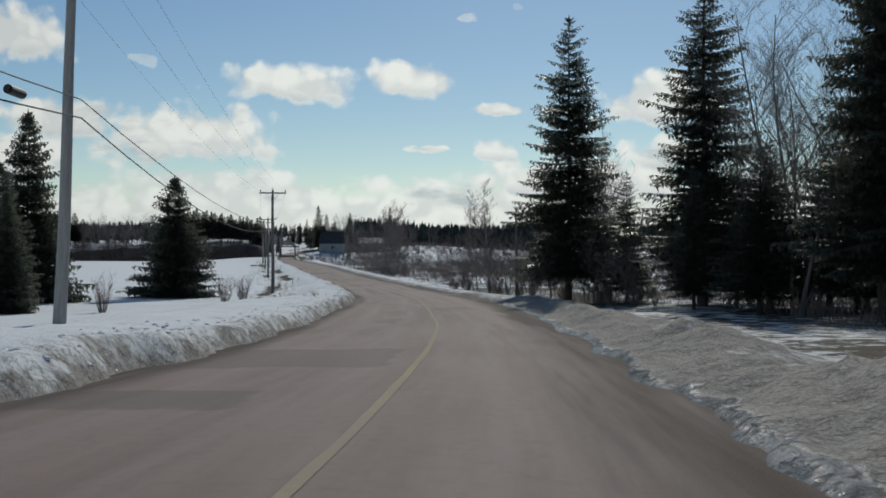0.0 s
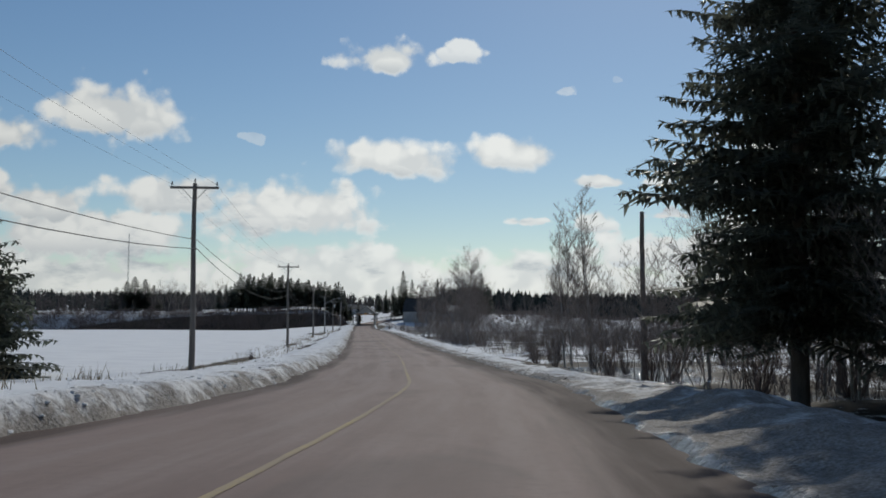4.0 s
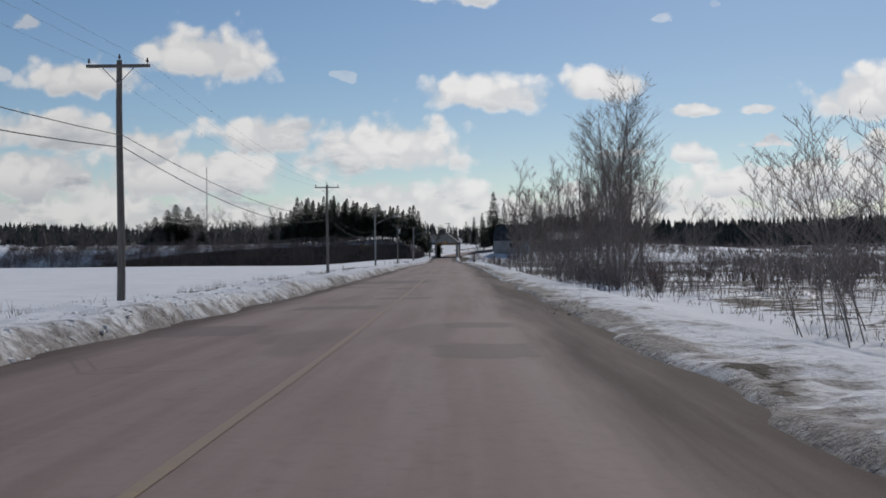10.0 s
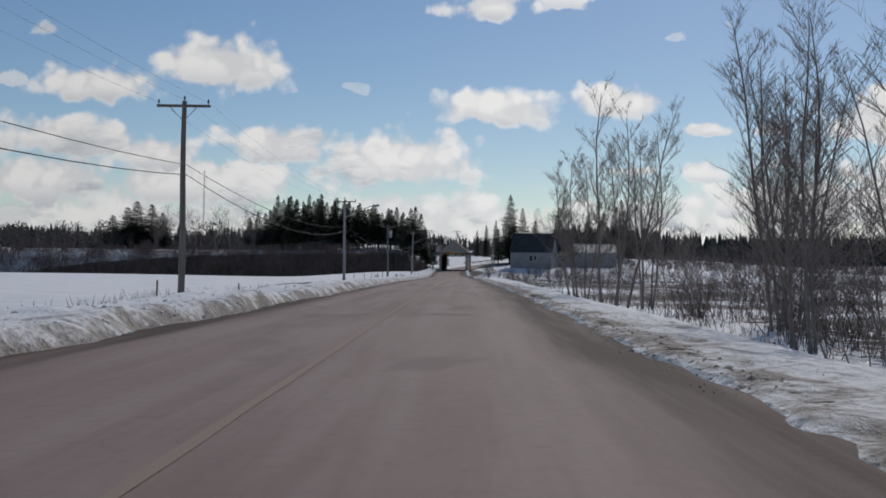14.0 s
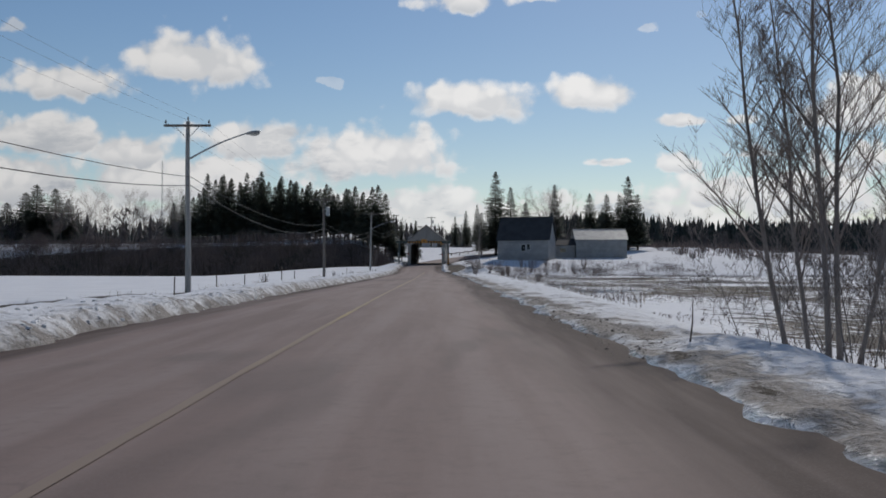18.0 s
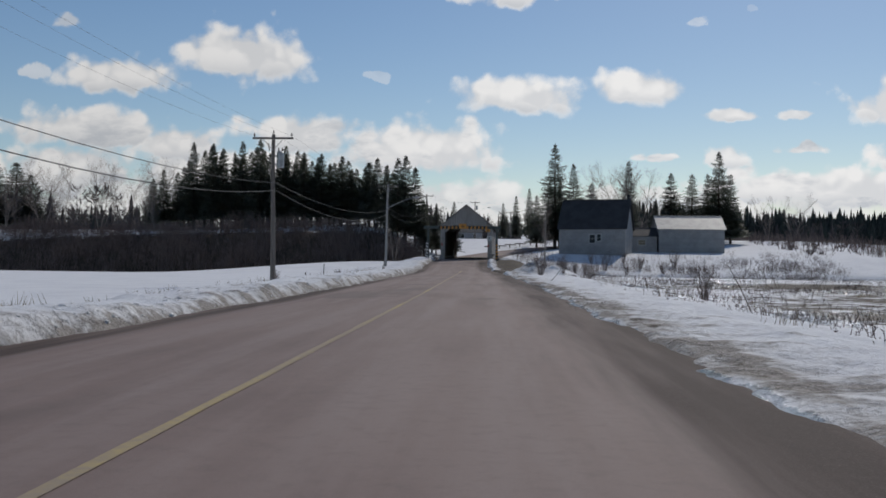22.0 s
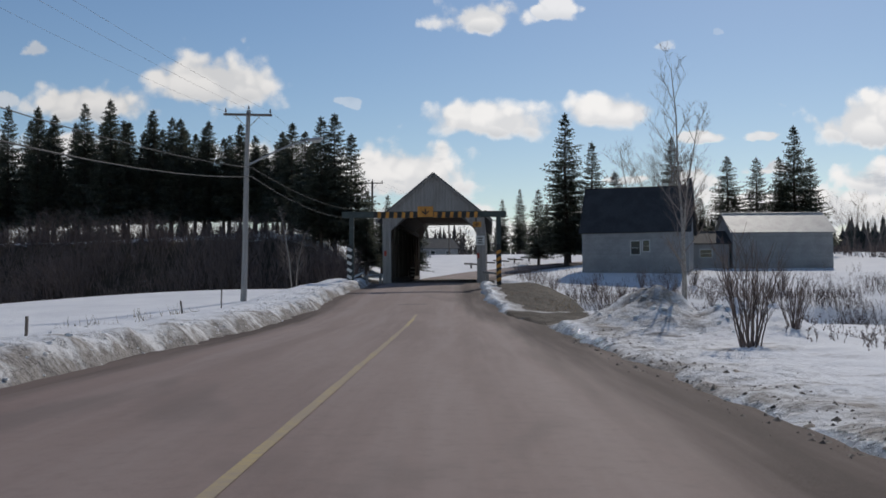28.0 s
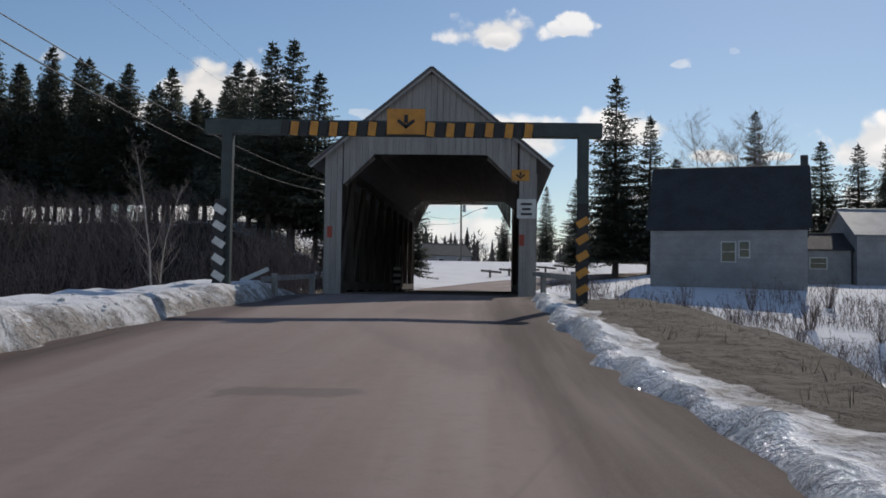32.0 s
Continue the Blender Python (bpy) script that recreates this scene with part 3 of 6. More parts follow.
    z = np.where(beyond > -7, z + (plateau - z) * smooth(-3 - 4 * east, 5 + 20 * east, beyond), z)
    # the road beyond the bridge is cut level
    dr = np.abs(x - CX(y))
    z = np.where((y > 480) & (y < 640), z + (RZ(y) - 0.12 - z) * (1 - smooth(4.5, 9.0, dr)), z)
    # land rises far off to either side
    z = z + 0.02 * np.clip(away - 160, 0, 1500) * smooth(0, 300, y)
    return z


# ---------------------------------------------------------------- builders
def mesh_object(name, verts, faces, mat, parent=None, smooth_shade=False):
    me = bpy.data.meshes.new(name)
    me.from_pydata([tuple(v) for v in verts], [], faces)
    me.materials.append(mat)
    if smooth_shade:
        me.polygons.foreach_set("use_smooth", [True] * len(me.polygons))
    ob = new(name, me)
    ob.parent = parent
    return ob


def part(name, bm, mat, parent=None, label="", shade=False):
    """Links a bmesh as one mesh object under a thing or a part."""
    me = bpy.data.meshes.new(name)
    bm.to_mesh(me)
    bm.free()
    me.materials.append(mat)
    if shade:
        me.polygons.foreach_set("use_smooth", [True] * len(me.polygons))
    ob = new(name, me)
    ob.parent = parent
    if label:
        ob["label"] = label
    return ob


def thing(name, label, category, m=None, group="", kind=""):
    ob = new(name)
    ob.empty_display_size = 0.3
    if m is not None:
        ob.matrix_basis = m
    return tagged(ob, label, category, group, kind)


def box(bm, sx, sy, sz, at=(0, 0, 0), turn=(0, 0, 0), bevel=0.0):
    made = bmesh.ops.create_cube(bm, size=1.0, matrix=pose(*at, *turn) @ Matrix.Diagonal((sx, sy, sz, 1)))
    if bevel:
        edges = list({e for v in made["verts"] for e in v.link_edges})
        bmesh.ops.bevel(bm, geom=edges, offset=bevel, segments=1, affect="EDGES")
    return bm


def rod(bm, a, b, r1, r2=None, sides=8):
    a, b = Vector(a), Vector(b)
    q = (b - a).to_track_quat("Z", "Y").to_matrix().to_4x4()
    bmesh.ops.create_cone(bm, cap_ends=True, segments=sides, radius1=r1, radius2=r1 if r2 is None else r2, depth=(b - a).length,
                          matrix=Matrix.Translation((a + b) / 2) @ q)
    return bm


class Soup:
    """Vertices and faces gathered for one mesh."""

    def __init__(self):
        self.v, self.f = [], []

    def tube(self, pts, radii, sides=4):
        base = len(self.v)
        for i, p in enumerate(pts):
            ahead = (pts[min(i + 1, len(pts) - 1)] - pts[max(i - 1, 0)]).normalized()
            side = ahead.cross(Vector((0.31, 0.52, 0.79))).normalized()
            up = ahead.cross(side)
            for k in range(sides):
                a = 2 * math.pi * k / sides
                self.v.append(p + (side * math.cos(a) + up * math.sin(a)) * radii[i])
        for i in range(len(pts) - 1):
            for k in range(sides):
                a, b = base + i * sides + k, base + i * sides + (k + 1) % sides
                self.f.append((a, b, b + sides, a + sides))

    def tri(self, a, b, c):
        n = len(self.v)
        self.v += [a, b, c]
        self.f.append((n, n + 1, n + 2))

    def quad(self, a, b, c, d):
        n = len(self.v)
        self.v += [a, b, c, d]
        self.f.append((n, n + 1, n + 2, n + 3))

    def object(self, name, mat, parent=None, shade=False):
        return mesh_object(name, self.v, self.f, mat, parent, shade)


# ---------------------------------------------------------------- ground and road
def build_ground():
    fine_d = np.concatenate([np.arange(-12, -7.6, 0.5), np.arange(-7.6, -3.2, 0.22), np.array([-1.6, 0, 1.6]), np.arange(3.2, 3.95, 0.2), np.arange(4.0, 5.6, 0.11), np.arange(5.65, 9.0, 0.17), np.arange(9.1, 10.4, 0.25), np.arange(10.4, 12.4, 0.4)])
    far_d = 12 + np.cumsum(1.2 * 1.13 ** np.arange(48))
    ds = np.concatenate([-far_d[::-1], fine_d, far_d])
    ys = np.concatenate([np.arange(-120, 38, 4.0), np.arange(38, 400, 0.26), np.arange(400, 450, 0.2), np.arange(450, 486, 0.4), 486 + np.cumsum(1.0 * 1.055 ** np.arange(95))])
    D, Y = np.meshgrid(ds, ys)
    follow = np.clip(np.abs(D) / 3.2, 0, 1) * (1 - smooth(6.5, 12.0, np.abs(D)))
    D = D + follow * np.where(D > 0, RIGHT(Y) - 4.2, 4.2 - LEFT(Y))       # columns run along the ragged edges
    X = CX(np.minimum(Y, 484.0)) + D
    Z = ground_height(X, Y)
    n, m = D.shape
    verts = np.stack([X, Y, Z], -1).reshape(-1, 3)
    idx = np.arange(n * m).reshape(n, m)
    faces = np.stack([idx[:-1, :-1], idx[:-1, 1:], idx[1:, 1:], idx[1:, :-1]], -1).reshape(-1, 4)
    me = bpy.data.meshes.new("ground")
    me.from_pydata(verts.tolist(), [], faces.tolist())
    me.polygons.foreach_set("use_smooth", [True] * len(me.polygons))
    me.materials.append(SNOW)
    D, left, right = sides(X, Y)
    side = np.maximum(left, right)
    early = 1 - smooth(88, 125, Y)
    dirt = np.exp(-np.clip(side, 0, None) / 0.22) * 0.9 + np.exp(-np.clip(side - 0.5, 0, None) / np.where(D > 0, 2.2 + 2.6 * early, 1.4)) * np.where(D > 0, 0.50 + 0.62 * early - 0.06 * smooth(330, 370, Y), 0.33 - 0.08 * early)
    dirt = dirt + 0.5 * np.exp(-((right - 0.95) / 0.3) ** 2) * smooth(120, 150, Y) * (1 - smooth(396, 404, Y)) * smooth(-0.4, 0.3, waves(X, Y, 2.2, 4.0))
    dirt = np.where(Y > 484, 0.05, dirt)
    dirt = dirt + 0.2 * smooth(400, 425, Y) * (1 - smooth(452, 458, Y)) * (1 - smooth(3.0, 6.0, side)) * (D > 0)
    dirt = dirt + 0.15 * np.exp(-(((X - 7.4) / 3.0) ** 2 + ((Y - 414.6) / 5.0) ** 2))
    bare = (0.85 - 0.3 * smooth(130, 160, Y)) * (1 - 0.6 * early) * smooth(3.6 + 2.6 * smooth(130, 150, Y), 6 + 3 * smooth(130, 150, Y), right) * (1 - smooth(40, 75, right)) * (1 - smooth(400, 425, Y)) * (0.8 + 0.5 * waves(X, Y, 9.0, 8.0)) * (1 - 0.25 * smooth(240, 300, Y))
    bare = bare + 0.75 * np.exp(-((Y - 146.0) / 13.0) ** 2) * smooth(2.4, 4.2, right) * (1 - smooth(12, 18, right))
    bare = bare + 0.2 * smooth(265, 285, Y) * (1 - smooth(390, 410, Y)) * smooth(6.5, 9.0, right) * (1 - smooth(24, 34, right))
    bare = bare + 0.8 * np.exp(-((Y - 137.0) / 12.0) ** 2) * smooth(1.5, 3.2, right) * (1 - smooth(12, 18, right))
    bare = bare + 0.25 * early * smooth(5.0, 8.0, right) * (1 - smooth(25, 50, right))
    bare = bare + 0.9 * np.exp(-((left - 6.8) / 1.0) ** 2) * smooth(-0.2, 0.35, waves(X, Y * 0.25, 4.0, 6.0)) * (Y > 110) * (Y < 345)
    bare = bare + 1.0 * smooth(424, 429, Y) * (1 - smooth(449, 454, Y)) * smooth(1.1, 1.6, right) * (1 - smooth(6.6, 8.2, right))
    dirt = dirt * (1 - 0.9 * ice_line(right, Y))
    behind = np.exp(-((left - 4.4) / 0.7) ** 2) * smooth(150, 166, Y) * (1 - smooth(244, 262, Y)) + np.exp(-((left - 9.0) / 1.0) ** 2) * smooth(284, 292, Y) * (1 - smooth(318, 326, Y))
    bare = bare + 1.1 * behind * smooth(-0.6, 0.1, waves(X, Y * 0.25, 4.0, 1.0))          # soil laid bare behind the bank
    bare = bare + 0.45 * np.exp(-((right - 0.85) / 0.28) ** 2) * smooth(118, 140, Y) * (1 - smooth(396, 404, Y)) * smooth(-0.5, 0.2, waves(X, Y, 3.0, 4.0)) * (1 - ice_line(right, Y))
    dirt = dirt * (1 - 0.75 * np.clip(1.4 * icy_ridge(right, Y), 0, 1))
    bare = bare + 1.0 * smooth(417.0, 418.5, Y) * (1 - smooth(424, 425.5, Y)) * smooth(-0.2, 0.2, right) * (1 - smooth(2.0, 4.5, right))      # dirt track leaving the road
    bare = bare + 0.9 * np.exp(-((Y - 471.0 - 0.4 * waves(X, Y, 3.0, 2.0)) / 1.3) ** 2) * smooth(7, 11, X)
    mid = 466 + 0.05 * np.minimum(X, 0)
    # earth colour on the far bank, raised on the left to paint its shade
    bare = bare + smooth(3, 7, Y - mid) * (1 - smooth(20, 25, Y - mid)) * (0.22 + 0.62 * smooth(2, -9, X)) + 0.30 * smooth(60, 120, Y - mid)
    wet = 0.8 * smooth(4, 7, right) * (1 - smooth(25, 50, right)) * (Y < 420) * (0.5 + 0.6 * waves(X, Y, 6.0, 12.0)) + 0.55 * np.exp(-((right - 0.35) / 0.35) ** 2) + 0.3 * early * np.exp(-((right - 0.5) / 0.4) ** 2) + 0.62 * icy_ridge(right, Y)
    wet = wet + 0.5 * smooth(1.2, 2.4, right) * (1 - smooth(6, 9, right)) * smooth(325, 345, Y) * (1 - smooth(395, 405, Y)) * smooth(0.0, 0.5, waves(X, Y * 0.5, 1.6, 3.0)) + 0.2 * early * smooth(0.0, 0.3, right) * (1 - smooth(0.6, 1.0, right))
    wet = wet + 0.5 * ice_line(right, Y)
    wet = wet + 0.6 * np.exp(-((Y - 143.0) / 11.0) ** 2) * smooth(2.6, 4.0, right) * (1 - smooth(9, 14, right))
    for name, arr in (("dirt", dirt), ("bare", bare), ("wet", wet)):
        at = me.attributes.new(name, "FLOAT", "POINT")
        at.data.foreach_set("value", np.clip(arr, 0, 1).reshape(-1).astype(np.float32))
    tagged(new("ground", me), "old white snow with dirty ploughed banks along the road", "ground", kind="structure")


def strip(name, d0, d1, y0, y1, lift, mat, across=2, step=1.0, ragged=0.0, seed=0.0, drop=0.0):
    """A ribbon laid along the road between two offsets from the centre line (numbers or functions)."""
    ys = np.arange(y0, y1 + step / 2, step)
    a = d0(ys) if callable(d0) else np.full(len(ys), float(d0))
    b = d1(ys) if callable(d1) else np.full(len(ys), float(d1))
    a, b = a + ragged * waves(ys * 0, ys, 1.1, seed), b + ragged * waves(ys * 0, ys, 1.3, seed + 3)
    tx, ty = np.gradient(CX(ys)), np.gradient(ys)
    ln = np.hypot(tx, ty)
    verts, uvs, faces = [], [], []
    for i, y in enumerate(ys):
        for k in range(across):
            w = k / (across - 1)
            d = a[i] * (1 - w) + b[i] * w
            z = RZ(y) + lift - 0.012 * abs(d) - (drop if k in (0, across - 1) else 0.0)
            verts.append((CX(y) + d * ty[i] / ln[i], y - d * tx[i] / ln[i], z))
            uvs.append((d, y))
    for i in range(len(ys) - 1):
        for k in range(across - 1):
            q = i * across + k
            faces.append((q, q + 1, q + across + 1, q + across))
    ob = mesh_object(name, verts, faces, mat, None, True)
    layer = ob.data.uv_layers.new(name="UVMap")
    flat = [c for f in faces for v in f for c in uvs[v]]
    layer.data.foreach_set("uv", flat)
    dv, yv = np.array(uvs).T
    tar = np.zeros(len(dv))
    for a0, a1, c0, c1 in TAR:           # soft-rimmed patches of old tar
        tar = np.maximum(tar, np.clip(np.minimum(np.minimum(dv - a0, a1 - dv), np.minimum(yv - c0, c1 - yv)) / 0.5 + 0.5, 0, 1))
    at = ob.data.attributes.new("tar", "FLOAT", "POINT")
    at.data.foreach_set("value", tar.astype(np.float32))
    at = ob.data.attributes.new("verge", "FLOAT", "POINT")
    at.data.foreach_set("value", np.where(dv > 0, RIGHT(yv) + 0.25 - dv, (LEFT(yv) + 0.25 + dv) * 1.6).astype(np.float32))
    return ob


TAR = [(-3.6, 0.5, 213.0, 219.5), (-2.6, -0.3, 186, 188.4), (-0.9, 1.0, 192.5, 194.2), (1.6, 3.0, 178.6, 180.4), (-4.2, -1.9, 177, 180), (-4.2, -0.5, 57.0, 62.0),
       (-4.3, -1.6, 51.4, 53.4), (-1.8, -0.5, 371.0, 372.2), (-1.1, 0.3, 430.1, 430.8), (0.9, 2.2, 241.4, 242.8), (1.5, 3.3, 159.3, 160.8), (1.4, 2.9, 172.6, 175.0), (-1.3, 0.2, 203.8, 205.8)]


def build_road():
    tagged(strip("road", lambda y: -LEFT(y) - 0.5, lambda y: RIGHT(y) + 0.5, -110, 452, 0.0, ROAD, across=34, step=0.5, ragged=0.12, drop=0.0),
           "worn asphalt country road under pale salt and brown dust", "road", kind="structure")
    tagged(strip("road", -4.0, 4.0, 480.4, 615, 0.03, ROAD, across=8, ragged=0.1, drop=0.12), "asphalt road bending away beyond the covered bridge", "road", kind="structure")
    tagged(strip("centre_line", -0.055, 0.055, 20, 424, 0.006, LINE, step=0.8, ragged=0.012), "single worn yellow centre line on the asphalt", "road marking", kind="structure")


build_ground()
build_road()
river = mesh_object("river", [(-260, 452, -2.6), (5, 452, -2.6), (8, 434, -2.6), (160, 434, -2.6), (160, 482, -2.6), (-260, 520, -2.6)], [(0, 1, 2, 3, 4, 5)], WATER)
tagged(river, "snow-covered frozen river under the covered bridge", "river", kind="structure")


def gz(x, y):
    return float(ground_height(np.array([x]), np.array([y]))[0])


# ---------------------------------------------------------------- covered bridge
def build_bridge():
    deck, length = 1.6, 26.5
    bridge = thing("covered_bridge", "grey weathered wooden covered bridge with a gabled portal across the road", "bridge", pose(0.08, 453.1, deck, 0.8, 0, -2.0))
    hw, ow, eave, ridge, hip = 3.42, 2.85, 4.25, 7.2, 3.45
    # portal boards of the front and the far end: upright boards cut to the gable and the eight-sided opening
    def top_at(x):
        return ridge - (ridge - eave) * abs(x) / 3.62
    def bottom_at(x, flat, top):
        ax = abs(x)
        if ax >= ow:
            return -0.1
        if ax <= flat:
            return top
        return top - (ax - flat) / (ow - flat) * (top - hip)
    for y0, flat, top in ((0.0, 1.82, 4.47), (length, 2.0, 5.05)):
        w = 0.2
        n = int(round(2 * hw / w))
        for i in range(n):
            x0, x1 = -hw + i * w + 0.004, -hw + (i + 1) * w - 0.004
            if x0 < -ow < x1 or x0 < ow < x1:
                x0, x1 = (x0, -ow) if x0 < 0 else (ow, x1)
                if x1 - x0 < 0.03:
                    continue
            bm = bmesh.new()
            lift = 0.006 * ((i * 7) % 3)
            lo0, lo1, hi0, hi1 = bottom_at(x0 + 0.001 if x0 >= ow else x0, flat, top), bottom_at(x1 - 0.001 if x1 <= -ow else x1, flat, top), top_at(x0), top_at(x1)
            vs = [bm.verts.new((x, y0 + y, z)) for y in (-lift, 0.03) for x, z in ((x0, lo0), (x1, lo1), (x1, hi1), (x0, hi0))]
            for f in ((0, 1, 2, 3), (7, 6, 5, 4), (0, 4, 5, 1), (1, 5, 6, 2), (2, 6, 7, 3), (3, 7, 4, 0)):
                bm.faces.new([vs[k] for k in f])
            bmesh.ops.recalc_face_normals(bm, faces=bm.faces)
            part("portal_board", bm, BOARD, bridge)
    for sx in (-1, 1):
        for i in range(int(length / 0.3)):
            bm = bmesh.new()
            box(bm, 0.03, 0.29, 3.95, (sx * (hw - 0.02 + 0.004 * (i % 3)), 0.18 + i * 0.3, 1.9))
            part("side_board", bm, BOARD, bridge)
        for i in range(10):
            bm = bmesh.new()
            box(bm, 0.2, 0.2, 4.0, (sx * (ow + 0.18), 0.4 + i * (length - 0.8) / 9, 2.0), bevel=0.01)
            part("truss_post", bm, TIMBER, bridge)
            if i < 9:
                bm = bmesh.new()
                rod(bm, (sx * (ow + 0.16), 0.4 + i * (length - 0.8) / 9, 0.1 if i < 5 else 3.9), (sx * (ow + 0.16), 0.4 + (i + 1) * (length - 0.8) / 9, 3.9 if i < 5 else 0.1), 0.1, sides=4)
                part("truss_brace", bm, TIMBER, bridge)
        bm = bmesh.new()
        box(bm, 0.22, length - 0.2, 0.24, (sx * (ow + 0.18), length / 2, 4.1))
        part("top_chord", bm, TIMBER, bridge)
        bm = bmesh.new()
        box(bm, 0.24, length - 0.2, 0.3, (sx * (ow + 0.12), length / 2, 0.22))
        part("wheel_guard", bm, TIMBER, bridge)
        bm = bmesh.new()       # roof slope with overhang
        a = math.degrees(math.atan2(ridge - eave, 3.62))
        ln = math.hypot(ridge - eave, 3.62) + 0.35
        box(bm, ln, length + 0.5, 0.07, (sx * (1.81 + 0.13), length / 2, (ridge + eave) / 2 - 0.06), (0, sx * a, 0))
        part("roof_slope", bm, SHINGLE, bridge)
        bm = bmesh.new()
        box(bm, ln, 0.03, 0.16, (sx * (1.81 + 0.13), -0.22, (ridge + eave) / 2 - 0.09), (0, sx * a, 0))
        part("barge_board", bm, BOARD, bridge)
        bm = bmesh.new()
        box(bm, ow - 1.7, 0.2, 0.16, (sx * (ow + 1.7) / 2, 0.18, 4.0), (0, sx * 42, 0))
        part("knee_brace", bm, TIMBER, bridge)
    for i in range(9):
        bm = bmesh.new()
        box(bm, 3.5, 0.2, 0.24, (0, 0.4 + i * (length - 0.8) / 8, 5.4))
        part("tie_beam", bm, TIMBER, bridge)
    # sheet added below the tie beams to darken the interior and hide roof gaps
    bm = bmesh.new()
    box(bm, 5.2, length - 0.6, 0.03, (0, length / 2, 5.24))
    part("ceiling_lining", bm, TIMBER, bridge)
    for i in range(int(length / 0.5)):
        bm = bmesh.new()
        box(bm, 6.6, 0.49, 0.12, (0, 0.25 + i * 0.5, -0.06 + 0.004 * (i % 2)))
        part("deck_plank", bm, TIMBER, bridge)
    for sx in (-1, 1):
        bm = bmesh.new()
        box(bm, 1.2, 3.0, 5.0, (sx * 2.6, -1.2, -2.6), bevel=0.05)
        part("abutment", bm, POLE_PALE, bridge, "grey concrete abutment")
        bm = bmesh.new()
        box(bm, 1.2, 3.0, 5.0, (sx * 2.6, length + 1.2, -2.6), bevel=0.05)
        part("abutment", bm, POLE_PALE, bridge, "grey concrete abutment")
    # small yellow plate, white notice and red reflectors on the portal
    sign = thing("clearance_sign", "small yellow warning plate with a black arrow on the portal", "sign", pose(2.95, 452.89, 0, 0, 0, -2))
    bm = bmesh.new()
    box(bm, 0.56, 0.02, 0.36, (0, 0, 5.42), bevel=0.004)
    part("plate", bm, YELLOW, sign)
    bm = bmesh.new()
    box(bm, 0.06, 0.01, 0.12, (0, -0.02, 5.46))
    box(bm, 0.2, 0.01, 0.05, (-0.06, -0.02, 5.38), (0, 38, 0))
    box(bm, 0.2, 0.01, 0.05, (0.06, -0.02, 5.38), (0, -38, 0))
    part("arrow", bm, BLACK, sign)
    notice = thing("notice_board", "white notice with dark bars of writing on the portal", "sign", pose(3.15, 452.90, 0, 0, 0, -2))
    bm = bmesh.new()
    box(bm, 0.6, 0.025, 0.62, (0, 0, 4.35), bevel=0.004)
    part("plate", bm, WHITE, notice)
    for k in range(3):
        bm = bmesh.new()
        box(bm, 0.36 - 0.08 * (k % 2), 0.01, 0.07, (0, -0.02, 4.5 - 0.16 * k))
        part("text_bar", bm, BLACK, notice)
    for x, z in ((-3.15, 3.55), (3.02, 3.35)):
        m = thing("reflector_panel", "faded red reflector panel on the portal leg", "reflector", pose(x, 453.06 - 0.035 * x, 0, 0, 0, -2), group="portal reflectors")
        bm = bmesh.new()
        box(bm, 0.16, 0.02, 0.36, (0, 0, z), bevel=0.004)
        part("panel", bm, REDDOT, m)


build_bridge()


def build_barrier():
    """Height gauge over the road: two posts, a beam with striped hanging boards and a yellow sign."""
    g = thing("height_barrier", "dark green height barrier with yellow and black striped boards", "barrier", pose(0, 445.2, 0))
    for x, z0 in ((-4.55, 0.7), (4.05, 0.8)):
        bm = bmesh.new()
        box(bm, 0.26, 0.26, 5.4 - z0, (x, 0, (5.4 + z0) / 2), bevel=0.02)
        part("post", bm, GREENSTEEL, g)
    bm = bmesh.new()
    box(bm, 9.6, 0.26, 0.36, (-0.3, 0, 5.53), bevel=0.02)
    part("beam", bm, GREENSTEEL, g)
    for i in range(26):
        x = -3.15 + i * 0.235
        if -0.72 < x < 0.28:
            continue
        bm = bmesh.new()
        box(bm, 0.19, 0.03, 0.34, (x, -0.16, 5.5 - 0.008 * (i % 3)), (0, 6, 0))
        part("striped_board", bm, YELLOW if i % 2 else BLACK, g)
    sign = bmesh.new()
    box(sign, 0.92, 0.03, 0.62, (-0.22, -0.19, 5.68), bevel=0.01)
    plate = part("sign_plate", sign, YELLOW, g, "yellow plate with a black arrow pointing down")
    bm = bmesh.new()
    box(bm, 0.09, 0.012, 0.2, (-0.22, -0.215, 5.74))
    box(bm, 0.28, 0.012, 0.08, (-0.31, -0.215, 5.62), (0, 38, 0))
    box(bm, 0.28, 0.012, 0.08, (-0.13, -0.215, 5.62), (0, -38, 0))
    part("arrow", bm, BLACK, plate)
    # striped marker boards before the posts
    for x, z0, cols, n, name in ((-4.66, 1.5, (WHITE, BLACK), 11, "black and white striped marker board by the barrier post"), (4.03, 1.7, (YELLOW, BLACK), 10, "yellow and black striped marker board by the barrier post")):
        mk = thing("marker_board", name, "road marker", pose(x, 445.0, 0), group="barrier marker boards")
        for i in range(n):
            bm = bmesh.new()
            box(bm, 0.3, 0.03, 0.17, (0, -0.05, z0 + 0.2 * i), (0, 32 if x < 0 else -32, 0))
            part("stripe", bm, cols[i % 2], mk)
        bm = bmesh.new()
        box(bm, 0.27, 0.03, 0.2 * n + 0.3, (0, -0.01, z0 + 0.1 * n - 0.1))
        part("backing", bm, BLACK, mk)
        bm = bmesh.new()
        rod(bm, (0, 0.03, z0 - 1.2), (0, 0.03, z0 + 0.3), 0.04)
        part("stake", bm, POLE, mk)


build_barrier()


